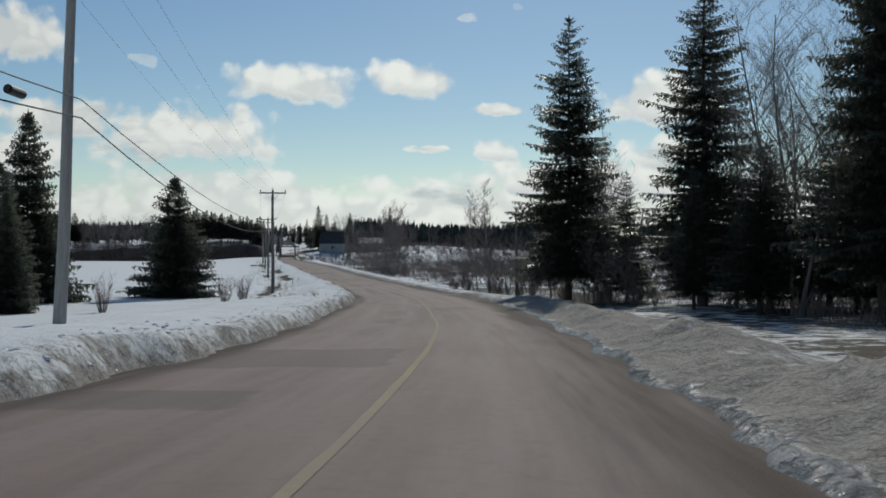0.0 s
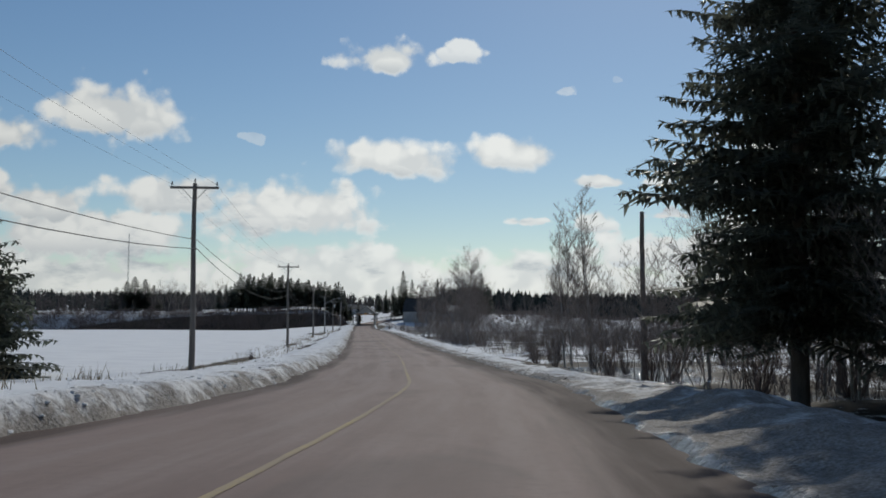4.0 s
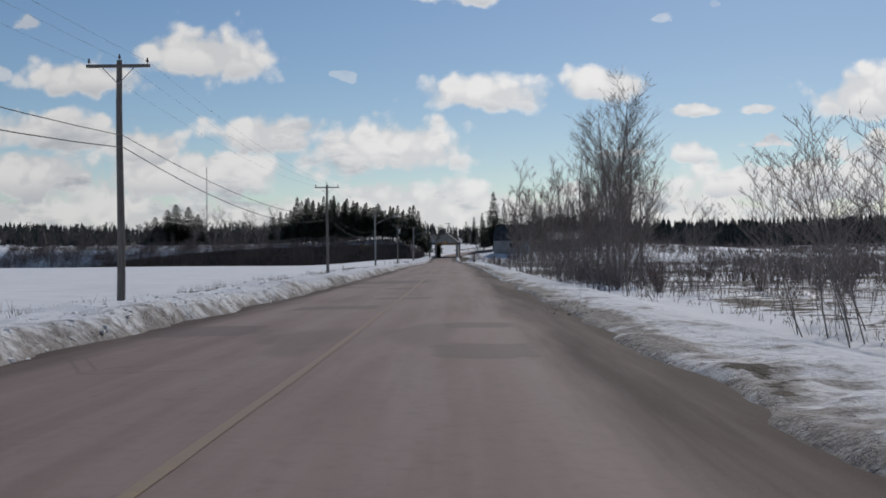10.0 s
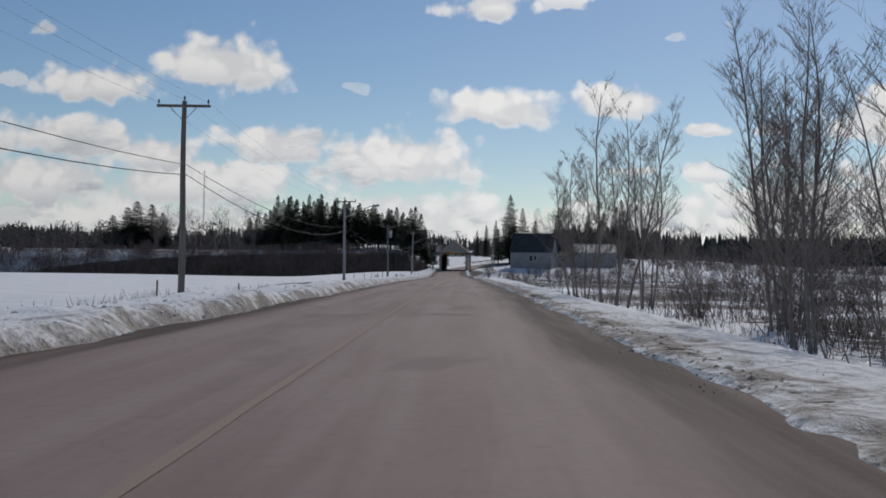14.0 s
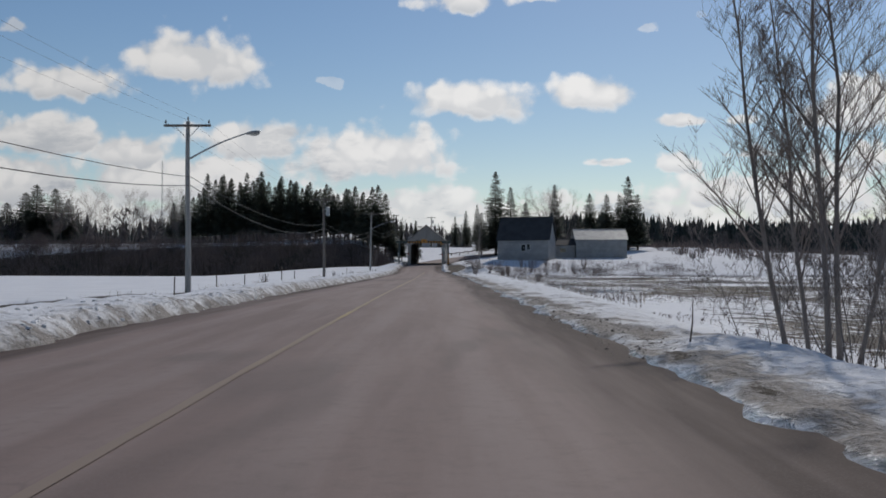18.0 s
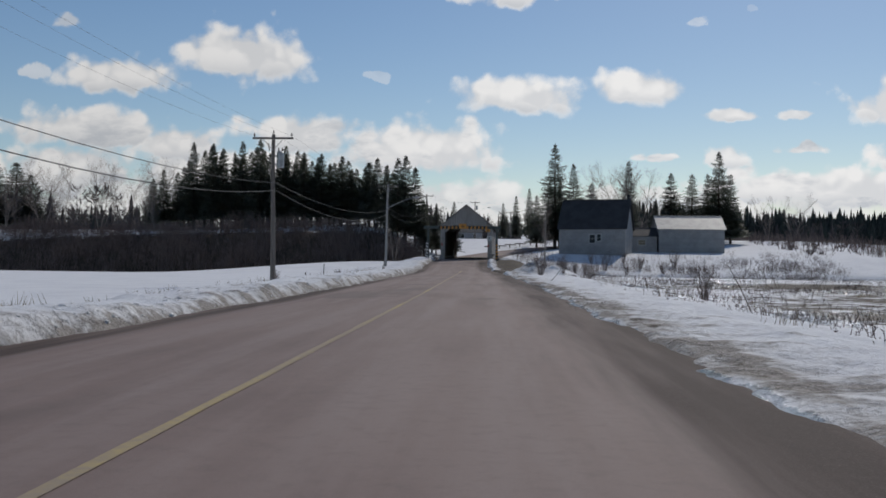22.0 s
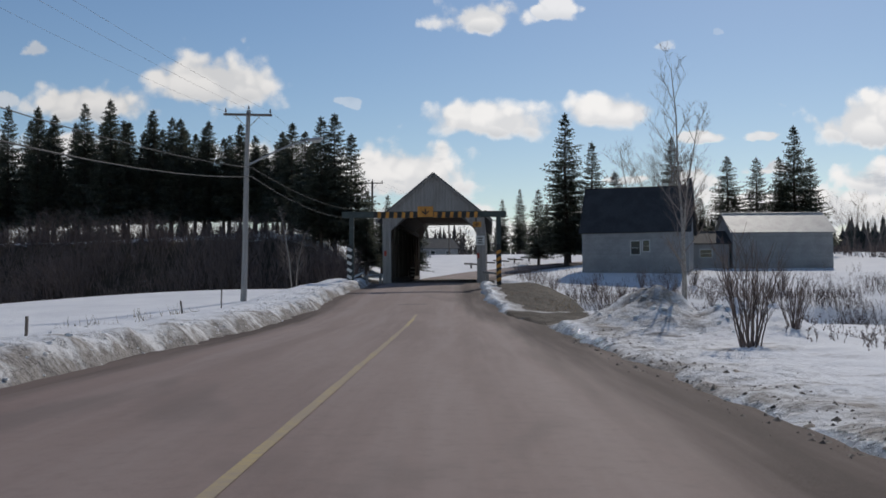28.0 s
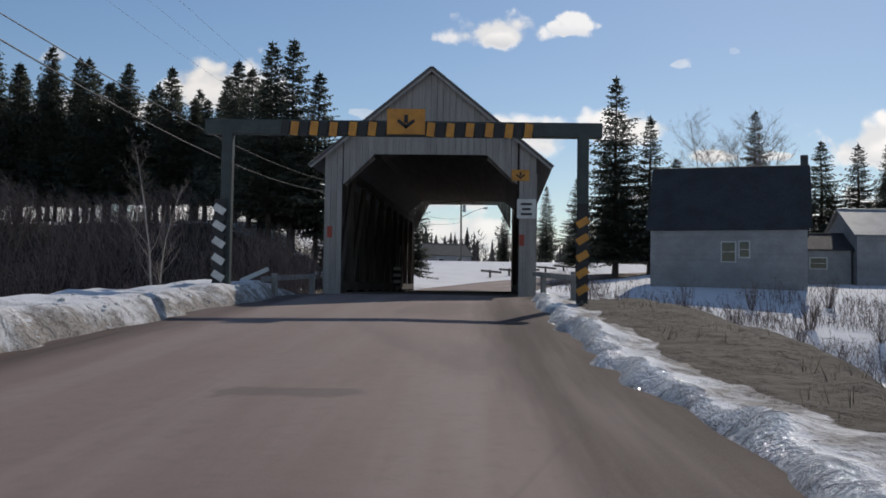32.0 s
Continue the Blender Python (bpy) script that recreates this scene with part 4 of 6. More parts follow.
def guard_rail(x, y, rz, label):
    g = thing("guide_rail", label, "guide rail", pose(x, y, gz(x, y), 0, 0, rz), group="bridge guide rails")
    bm = bmesh.new()
    box(bm, 0.12, 3.6, 0.14, (0, 0, 0.62), (3, 0, 0), bevel=0.01)
    part("rail", bm, BOARD, g)
    for k in (-1.3, 1.3):
        bm = bmesh.new()
        box(bm, 0.14, 0.14, 1.2, (0.13, k, 0.1), bevel=0.01)
        part("post", bm, BOARD, g)


guard_rail(-3.75, 449.6, -14, "grey wooden guide rail with snow before the bridge portal")
guard_rail(3.75, 449.6, 14, "grey wooden guide rail with snow before the bridge portal")


plank = thing("loose_plank", "pale snow-dusted plank leaning beside the bridge portal", "plank", pose(-4.6, 449.0, gz(-4.6, 449.0) + 0.16, 0, -25, 8))
bm = bmesh.new()
box(bm, 0.85, 0.09, 0.12, (0, 0, 0.1), bevel=0.01)
part("board", bm, WHITE, plank)


def rail_run():
    """Low guide rail round the bend beyond the bridge."""
    for k in range(4, 9):
        y = 500.0 + 5.0 * k
        x = float(CX(y)) - 5.6 - 0.1 * k
        z = gz(x, y)
        dx = float(CX(y + 2.5)) - float(CX(y - 2.5))
        turn = -math.degrees(math.atan2(dx, 5.0))
        g = thing("guide_rail", "dark wooden guide rail section at the bend beyond the bridge", "guide rail", pose(x, y, z, 0, 0, turn), group="bend guide rails")
        bm = bmesh.new()
        box(bm, 0.1, math.hypot(dx, 5.0) + 0.3, 0.2, (0, 0, 0.62), bevel=0.01)
        part("rail", bm, TIMBER, g)
        bm = bmesh.new()
        box(bm, 0.18, 0.18, 1.1, (-0.14, 0, 0.25), bevel=0.01)
        part("post", bm, TIMBER, g)


rail_run()
delineator = thing("delineator", "white and black banded marker post standing on the bridge deck", "road marker", pose(-2.0, 468.0, 1.75))
for k in range(6):
    bm = bmesh.new()
    box(bm, 0.34, 0.03, 0.14, (0, -0.03, 0.35 + 0.15 * k))
    part("band", bm, WHITE if k % 2 else BLACK, delineator)
bm = bmesh.new()
rod(bm, (0, 0, 0.03), (0.15, 0, 2.2), 0.03, sides=6)
part("stake", bm, POLE_PALE, delineator)


# ---------------------------------------------------------------- utility poles and cables
def utility_pole(x, y, height, lamp=False, transformer=False, pale=False, arm=True, base=None, lean=0.0, arm_drop=2.75):
    z = gz(x, y) if base is None else base
    words = "grey" if pale else "brown"
    label = f"{words} wooden utility pole standing in the snow beside the road"
    if lamp:
        label = "pale grey utility pole with a street lamp on a long arm"
    if transformer:
        label = "grey wooden utility pole with a transformer can below the crossarm"
    p = thing("utility_pole", label, "utility pole", pose(x, y, z, 0, lean, 0), group="poles along the road")
    s = Soup()
    s.tube([Vector((0.03 * math.sin(k), 0.02 * k / 5, -0.7 + k * (height + 0.7) / 6)) for k in range(7)], [0.165 - 0.01 * k for k in range(7)], 12)
    s.object("shaft", POLE_PALE if pale else POLE, p, True)
    if arm:
        bm = bmesh.new()
        box(bm, 2.44, 0.1, 0.12, (0, -0.15, height - 0.25), bevel=0.012)
        part("crossarm", bm, POLE, p)
        for sx in (-1, 1):
            bm = bmesh.new()
            rod(bm, (sx * 0.62, -0.17, height - 0.3), (0, -0.15, height - 0.95), 0.018, sides=5)
            part("arm_brace", bm, METAL, p)
        for k in (-1.12, 0.0, 1.12):
            bm = bmesh.new()
            top = height - 0.19 if k else height
            rod(bm, (k, -0.15 if k else 0, top), (k, -0.15 if k else 0, top + 0.1), 0.015, sides=6)
            rod(bm, (k, -0.15 if k else 0, top + 0.07), (k, -0.15 if k else 0, top + 0.15), 0.055, 0.045, 8)
            rod(bm, (k, -0.15 if k else 0, top + 0.15), (k, -0.15 if k else 0, top + 0.24), 0.04, 0.025, 8)
            part("insulator", bm, CERAMIC, p)
    if lamp:
        pts = [Vector((0.1 + 2.95 * w, 0, height - arm_drop + 1.3 * w + 0.12 * math.sin(w * 3.0))) for w in [i / 8 for i in range(9)]]
        s = Soup()
        s.tube(pts, [0.05 - 0.002 * i for i in range(9)], 8)
        a = s.object("lamp_arm", METAL, p, True)
        bm = bmesh.new()
        e = pts[-1]
        bmesh.ops.create_uvsphere(bm, u_segments=12, v_segments=8, radius=0.5, matrix=pose(e.x + 0.33, 0, e.z + 0.03, 0, -8, 0) @ Matrix.Diagonal((0.85, 0.34, 0.2, 1)))
        h = part("lamp_head", bm, METAL, p, "grey cobra-head lamp")
        bm = bmesh.new()
        bmesh.ops.create_uvsphere(bm, u_segments=12, v_segments=6, radius=0.5, matrix=pose(e.x + 0.42, 0, e.z - 0.05, 0, -8, 0) @ Matrix.Diagonal((0.5, 0.26, 0.18, 1)))
        part("lens", bm, LENS, h)
    if transformer:
        bm = bmesh.new()
        rod(bm, (0.42, 0, height - 2.0), (0.42, 0, height - 1.1), 0.22, sides=14)
        rod(bm, (0.42, 0, height - 1.1), (0.42, 0, height - 1.02), 0.24, 0.16, 14)
        can = part("transformer_can", bm, METAL, p, "grey steel transformer can")
        for k in (-0.1, 0.1):
            bm = bmesh.new()
            rod(bm, (0.42 + k, 0, height - 1.05), (0.42 + k, 0, height - 0.8), 0.04, 0.025, 8)
            part("bushing", bm, CERAMIC, can)
        for k in (1.3, 1.8):
            bm = bmesh.new()
            box(bm, 0.3, 0.08, 0.1, (0.18, 0, height - k))
            part("hanger", bm, METAL, p)
        bm = bmesh.new()
        rod(bm, (-0.2, -0.1, height - 1.0), (-0.3, -0.12, height - 0.55), 0.03, sides=6)
        part("cutout_fuse", bm, CERAMIC, p)
    return x + height * math.sin(math.radians(lean)), y, z, height


def cable(a, b, sag, label, r=0.016):
    pts = []
    for i in range(15):
        w = i / 14
        p = Vector(a).lerp(Vector(b), w)
        p.z -= sag * 4 * w * (1 - w)
        pts.append(p)
    s = Soup()
    s.tube(pts, [r] * len(pts), 5)
    tagged(s.object("overhead_cable", CABLE), label, "cable", group="overhead cables")


POLES = [utility_pole(-17.2, 66.3, 9.4, base=1.25, pale=True, lean=2.1), utility_pole(-11.0, 133.5, 9.5, base=-0.87), utility_pole(-10.7, 197.2, 9.25, base=-0.92), utility_pole(-10.6, 259.3, 8.85, base=-0.56),
         utility_pole(-10.7, 322.3, 8.95, lamp=True, pale=True, base=-0.35, arm_drop=1.95), utility_pole(-10.2, 379.4, 8.75, transformer=True, base=-0.06), utility_pole(-9.1, 436.7, 9.95, lamp=True, pale=True, base=0.28, lean=1.6),
         utility_pole(-7.85, 499.0, 8.6, base=4.7), utility_pole(0.3, 562.0, 9.0, lamp=True, transformer=True)]
POLES.insert(0, (-26.0, 12.0, 2.4, 10.0))
for n, ((x0, y0, z0, h0), (x1, y1, z1, h1)) in enumerate(zip(POLES[:-1], POLES[1:])):
    lower0, lower1 = (1.15 if n < 2 else 0.0), (1.15 if n < 1 else 0.0)
    for k in (-1.12, 0.0, 1.12):
        t0, t1 = h0 + 0.05 - (0 if k == 0 else 0.14), h1 + 0.05 - (0 if k == 0 else 0.14)
        cable((x0 + k, y0, z0 + t0), (x1 + k, y1, z1 + t1), 0.75, "thin bare power line between the poles", 0.004)
    cable((x0 + 0.15, y0, z0 + h0 - 2.9 - lower0), (x1 + 0.15, y1, z1 + h1 - 2.9 - lower1), 1.0, "black telephone cable sagging between the poles", 0.016)
    cable((x0 + 0.15, y0, z0 + h0 - 3.35 - lower0), (x1 + 0.15, y1, z1 + h1 - 3.35 - lower1), 1.35, "black telephone cable sagging between the poles", 0.02)
utility_pole(10.95, 129.1, 7.75, arm=False, base=-0.8)
utility_pole(9.6, 585.0, 7.5)
box_at = Vector((-17.35, 62.4, 6.15))
splice = thing("splice_case", "black cylindrical splice case hanging on the telephone cable", "splice case", pose(*box_at, 0, 90, 80))
bm = bmesh.new()
rod(bm, (0, 0, -0.35), (0, 0, 0.35), 0.1, sides=12)
part("case", bm, BLACK, splice)
for k in (-0.38, 0.38):
    bm = bmesh.new()
    rod(bm, (0, 0, k - 0.05), (0, 0, k + 0.05), 0.06, 0.05, 10)
    part("end_cap", bm, BLACK, splice)


# ---------------------------------------------------------------- buildings by the bridge
def gable_house(name, label, category, x, y, z, w, d, wall, roof_top, rz, wall_mat, roof_mat, siding="lap", overhang=0.35):
    h = thing(name, label, category, pose(x, y, z, 0, 0, rz))
    for sy in (-1, 1):
        n = int(wall / 0.22)
        for i in range(n):
            bm = bmesh.new()
            box(bm, w, 0.035, 0.215, (0, sy * (d / 2 + 0.008 * (i % 2)), 0.11 + i * wall / n), (-sy * 3, 0, 0))
            part("siding_board", bm, wall_mat, h)
    bm = bmesh.new()
    box(bm, w - 0.06, d - 0.06, wall, (0, 0, wall / 2))
    for sx in (-1, 1):
        vs = [bm.verts.new(v) for v in ((sx * (w / 2 - 0.03), -d / 2, wall), (sx * (w / 2 - 0.03), d / 2, wall), (sx * (w / 2 - 0.03), 0, roof_top))]
        bm.faces.new(vs)
    part("wall", bm, wall_mat, h)
    a = math.degrees(math.atan2(roof_top - wall, d / 2))
    ln = math.hypot(roof_top - wall, d / 2) + overhang
    for sy in (-1, 1):
        bm = bmesh.new()
        box(bm, w + 0.7, ln, 0.12, (0, sy * (d / 4 + math.cos(radians(a)) * overhang / 2), (roof_top + wall) / 2 - math.sin(radians(a)) * overhang / 2 + 0.05), (-sy * a, 0, 0), bevel=0.02)
        part("roof_slope", bm, roof_mat, h)
    bm = bmesh.new()
    rod(bm, (-w / 2 - 0.3, 0, roof_top + 0.1), (w / 2 + 0.3, 0, roof_top + 0.1), 0.09, sides=6)
    part("ridge_cap", bm, roof_mat, h)
    return h


def window(h, x, y, z, w, hh):
    bm = bmesh.new()
    for sx in (-1, 1):
        box(bm, 0.09, 0.08, hh + 0.18, (x + sx * (w / 2 + 0.045), y, z))
    for sz in (-1, 1):
        box(bm, w, 0.08, 0.09, (x, y, z + sz * (hh / 2 + 0.045)))
    box(bm, w, 0.05, 0.04, (x, y, z))
    f = part("window", bm, WHITE, h, "white wooden window frame")
    bm = bmesh.new()
    box(bm, w, 0.02, hh, (x, y + 0.01, z))
    part("pane", bm, GLASS, f)


barn = gable_house("barn", "low white-sided barn with a tall charcoal roof above the river", "barn", 23.2, 505.0, 2.6, 12.0, 9.0, 4.95, 10.2, -17, SIDING, DARKROOF)
window(barn, 0.1, -4.56, 3.0, 1.0, 1.5)
window(barn, 1.3, -4.56, 3.2, 0.7, 1.2)
bm = bmesh.new()
box(bm, 0.6, 0.6, 1.6, (5.9, 0.2, 10.4), bevel=0.03)
part("chimney", bm, DARKROOF, barn, "dark brick chimney at the gable end")
shed = gable_house("shed", "pale sided shed with a light metal roof beside the barn", "shed", 41.5, 513.2, 2.8, 12.2, 8.0, 5.0, 7.45, 0, SIDING, PALEROOF)
annex = gable_house("annex", "small white lean-to with one dark window between barn and shed", "annex", 32.9, 512.5, 2.8, 4.6, 4.9, 3.7, 5.1, 0, SIDING, DARKROOF)
window(annex, -0.6, -2.51, 2.4, 1.4, 0.9)
house = gable_house("house", "far white house with a grey roof beyond the bridge", "house", -3.6, 622.0, gz(-3.6, 622.0) - 0.2, 9.0, 7.0, 2.9, 5.2, 25, SIDING, SHINGLE)
window(house, -2.0, -3.56, 1.6, 1.1, 1.1)
window(house, 2.0, -3.56, 1.6, 1.1, 1.1)


# ---------------------------------------------------------------- trees
def spruce_meshes(height, width, seed, fine=1.0, gap=0.0, dense=1.0, step=0.014, taper=0.92, low=0.10):
    """Trunk and crown of a spruce: boughs set round the stem at uneven heights, each with many narrow needled sprays."""
    r = random.Random(seed)
    trunk = Soup()
    trunk.tube([Vector((0.04 * math.sin(k + seed), 0.04 * math.cos(k * 1.3), -0.4 + k * (height + 0.3) / 8)) for k in range(9)], [max(0.012, 0.013 * height * (1 - k / 8.2)) for k in range(9)], 8)
    crown = Soup()
    z0 = height * (low + 0.03 * r.random())
    while z0 < height * 0.985:
        count = max(4, int((9 - 4.5 * z0 / height) * dense))
        a0 = r.random() * 6.28
        for k in range(count):
            if r.random() < gap:
                continue
            z = min(height * 0.985, max(height * low, z0 + r.gauss(0, 0.8) * step * height))
            up = z / height
            a = a0 + 6.283 * (k + 0.7 * r.random()) / count
            lobe = 0.86 + 0.17 * math.sin(3 * a + seed + 0.9 * z) + 0.12 * math.sin(z * 2.1 + 2 * a)
            reach = width * 0.5 * ((1 - up) ** taper) * (1.0 if up > low + 0.08 else 0.72 + 3.0 * max(0.0, up - low)) + 0.06
            ln = reach * lobe * r.choice((r.uniform(0.85, 1.12), r.uniform(0.45, 1.0)))
            tilt = 0.62 * up - 0.34 + r.uniform(-0.12, 0.12)
            out = Vector((math.cos(a), math.sin(a), 0))
            side = Vector((-math.sin(a), math.cos(a), 0))
            n = max(3, int(ln / (0.36 / fine)) + 1)
            sway = r.uniform(-0.15, 0.15)
            pts = [Vector((0, 0, z)) + out * (ln * w) + side * (ln * sway * w * w) + Vector((0, 0, ln * (tilt * w + 0.12 * w * w))) for w in [i / n for i in range(n + 1)]]
            crown.tube([pts[0], pts[n // 2], pts[-1]], [0.022 + 0.005 * ln, 0.015, 0.005], 3)
            for i in range(1, n + 1):
                p = pts[i]
                spray = min(1.0, 0.14 + 0.34 * ln * (1 - 0.75 * i / n)) * r.uniform(0.65, 1.25)
                back = out * (0.06 + 0.15 * spray) / fine ** 0.6
                for sgn in (-1, 1):
                    tip = p + side * (sgn * spray) + out * (spray * r.uniform(0.35, 0.9)) - Vector((0, 0, spray * r.uniform(-0.05, 0.5)))
                    crown.tri(p - back, p + back, tip)
                    q = p.lerp(tip, r.uniform(0.35, 0.75))
                    d2 = Vector((r.uniform(-0.4, 0.4), r.uniform(-0.4, 0.4), -r.uniform(0.3, 0.9))) * (0.12 + 0.4 * spray)
                    crown.tri(q - back * 0.7, q + back * 0.7, q + d2)
                    e = q + out * (spray * 0.45) + side * (sgn * 0.1 * spray) + Vector((0, 0, r.uniform(-0.15, 0.1) * spray))
                    crown.tri(q - side * (0.3 * back.length), q + side * (0.5 * back.length), e)
            e = pts[-1]
            crown.tri(e - side * 0.05, e + side * 0.05, e + out * 0.28 + Vector((0, 0, 0.06)))
        z0 += height * step * r.uniform(0.7, 1.3)
    top = Vector((0, 0, height))
    for k in range(6):
        a = k * 1.05
        crown.tri(top - Vector((0, 0, 0.9 * (0.5 + 0.1 * k))), top - Vector((math.cos(a) * 0.16, math.sin(a) * 0.16, 0.5 + 0.1 * k)), top + Vector((0, 0, 0.15)))
    return trunk, crown


def spruce(height, width, seed, label, fine=1.0, gap=0.0, group="", dense=1.0, step=0.014, taper=0.92, low=0.10):
    tr, cr = spruce_meshes(height, width, seed, fine, gap, dense, step, taper, low)
    t = thing("spruce_tree", label, "tree", None, group)
    tr.object("trunk", BARK, t, True)
    cr.object("crown", NEEDLE, t)
    return t


def place(t, x, y, rz=0.0, s=1.0, sz=None, z=None, lean=0.0, first=False):
    m = pose(x, y, gz(x, y) if z is None else z, lean, 0, rz) @ Matrix.Diagonal((s, s, s if sz is None else sz, 1))
    if first:
        t.matrix_basis = m
        return t
    return copy_thing(t, m)


def bare_tree_soup(height, seed, spread=0.5, stems=1, twig=1.0, lean=0.0, fan=0.16, side=1.0, foot=0.12, girth=1.0):
    """Winter tree: tapered stems, each a mesh, and all limbs and fine twigs in another."""
    r = random.Random(seed)
    wood, twigs = [], Soup()

    def grow(p, way, ln, rad, level):
        n = 5 if level == 0 else (3 if level == 1 else 2)
        pts, w = [p], way.normalized()
        for i in range(n):
            w = (w + Vector((r.gauss(0, 0.07), r.gauss(0, 0.07), 0.02 + (0.06 if level else 0.0)))).normalized()
            pts.append(pts[-1] + w * ln / n)
        end = rad * (0.22 if level == 0 else 0.35)
        (wood[-1] if level < 1 else twigs).tube(pts, [rad + (end - rad) * i / n for i in range(n + 1)], 7 if level == 0 else (4 if level == 1 else 3))
        if level >= 3:
            return
        kids = int((21, 9, 6)[level] * twig + r.random())
        for k in range(kids):
            f = (0.22 + 0.78 * (k + r.random()) / kids) if level == 0 else r.uniform(0.25, 1.0)
            j = min(n - 1, int(f * n))
            q = pts[j].lerp(pts[j + 1], f * n - j)
            a = r.random() * 6.283
            across = Vector((math.cos(a), math.sin(a), 0))
            out = (w * (1.0 - 0.2 * spread) + across * spread * r.uniform(0.8, 1.5) + Vector((0, 0, 0.15))).normalized()
            here = rad + (end - rad) * f
            grow(q, out, ln * ((1.08 - 0.72 * f) * r.uniform(0.3, 0.5) * side if level == 0 else r.uniform(0.3, 0.55)), max(0.0055, here * r.uniform(0.4, 0.6)), level + 1)

    for s in range(stems):
        a = 6.283 * s / max(stems, 1) + r.random()
        far = math.sqrt(r.random()) if stems > 1 else 0.0
        off = Vector((math.cos(a), math.sin(a), 0)) * foot * stems * far * 1.4
        tilt = Vector((math.cos(a) * fan * far * 1.3 + lean + r.gauss(0, 0.35) * fan, math.sin(a) * fan * far * 1.3 + r.gauss(0, 0.35) * fan, 1))
        h = height * (1 if s == 0 else r.uniform(0.72, 0.97))
        wood.append(Soup())
        grow(off - Vector((0, 0, 0.3)), tilt, h * 0.98, ((0.0078 if stems == 1 else 0.0058) * h + 0.012) * girth, 0)
    return wood, twigs


def bare_tree(height, seed, label, bark, spread=0.5, stems=1, twig=1.0, lean=0.0, category="tree", name="bare_tree", fan=0.16, side=1.0, foot=0.12, girth=1.0):
    w, t = bare_tree_soup(height, seed, spread, stems, twig, lean, fan, side, foot, girth)
    o = thing(name, label, category)
    for stem in w:
        stem.object("trunk" if stems == 1 else "stem", bark, o, True)
    t.object("crown", TWIG, o)
    return o


def shrub(height, seed, label, stems=26, mat=None, spread=0.45):
    """Leafless bush: many thin forked stems from one stool."""
    r = random.Random(seed)
    s = Soup()
    for k in range(stems):
        a, ln = r.random() * 6.283, height * r.uniform(0.55, 1.0)
        way = Vector((math.cos(a) * spread * r.uniform(0.1, 1), math.sin(a) * spread * r.uniform(0.1, 1), 1)).normalized()
        p = Vector((math.cos(a), math.sin(a), 0)) * 0.25 * r.random() * height * 0.4 - Vector((0, 0, 0.15))
        pts = [p]
        for i in range(4):
            way = (way + Vector((r.gauss(0, 0.1), r.gauss(0, 0.1), 0.03))).normalized()
            pts.append(pts[-1] + way * ln / 4)
        s.tube(pts, [0.006 * height + 0.006, 0.005 * height + 0.005, 0.011, 0.008, 0.004], 3)
        for j in range(9):
            f = r.uniform(0.25, 1)
            i = min(3, int(f * 4))
            q = pts[i].lerp(pts[i + 1], f * 4 - i)
            b = r.random() * 6.283
            o = (way + Vector((math.cos(b), math.sin(b), 0.1)) * 0.65).normalized()
            e = q + o * ln * r.uniform(0.12, 0.3)
            s.tube([q, (q + e) / 2 + Vector((0, 0, 0.02)), e + Vector((0, 0, 0.05))], [0.007, 0.006, 0.003], 3)
    ob = s.object("shrub", mat or ALDER)
    return tagged(ob, label, "shrub")


# near spruces at the bend
S1 = spruce(20.6, 11.2, 11, "tall dark spruce with loose drooping boughs beside the bend", 2.0, 0.12, "", 1.4, 0.0145, 0.74)
place(S1, 9.4, 108.7, 0, first=True)
S2 = spruce(25.0, 11.5, 12, "large dark spruce standing in the shaded roadside wood", 1.7, 0.10, "roadside wood", 1.4, 0.0145, 0.72)
place(S2, 17.0, 103.0, 0, first=True)
for x, y, rz, s, sz in ((23.0, 89.0, 60, 0.9, 0.95), (16.5, 83.0, 200, 0.8, 0.9), (20.0, 73.0, 300, 0.9, 0.9), (18.0, 82.0, 90, 1.0, 1.0), (14.6, 91.0, 45, 0.6, 0.36), (18.5, 97.0, 110, 0.65, 0.42), (22.5, 97.0, 160, 0.7, 0.45), (21.0, 91.0, 220, 0.65, 0.4), (27.0, 101.0, 280, 0.8, 0.6),
                        (24.0, 112.0, 30, 0.6, 0.5), (17.0, 65.0, 150, 0.9, 0.9), (32.0, 92.0, 40, 0.9, 0.9), (16.0, 54.0, 80, 0.9, 0.9), (15.0, 112.0, 250, 0.45, 0.4), (24.0, 86.0, 10, 0.9, 0.9), (13.5, 97.0, 77, 0.4, 0.35), (19.0, 108.0, 15, 0.5, 0.45)):
    place(S2, x, y, rz, s, sz)
S3 = spruce(9.0, 6.6, 13, "dark bushy spruce at the field edge behind the snow bank", 1.5, 0.0, "spruces at the field edge", 2.0, 0.019, 0.8, 0.0)
place(S3, -28.3, 115.0, 0, 1.25, 1.5, first=True)
place(S3, -19.0, 124.0, 40, 1.0, 0.76, z=-1.2)
place(S3, -36.5, 112.0, 150, 1.2, 1.25)
place(S3, -29.0, 110.0, 70, 0.8, 0.7)
place(S3, -26.0, 99.0, 170, 0.5, 0.5)

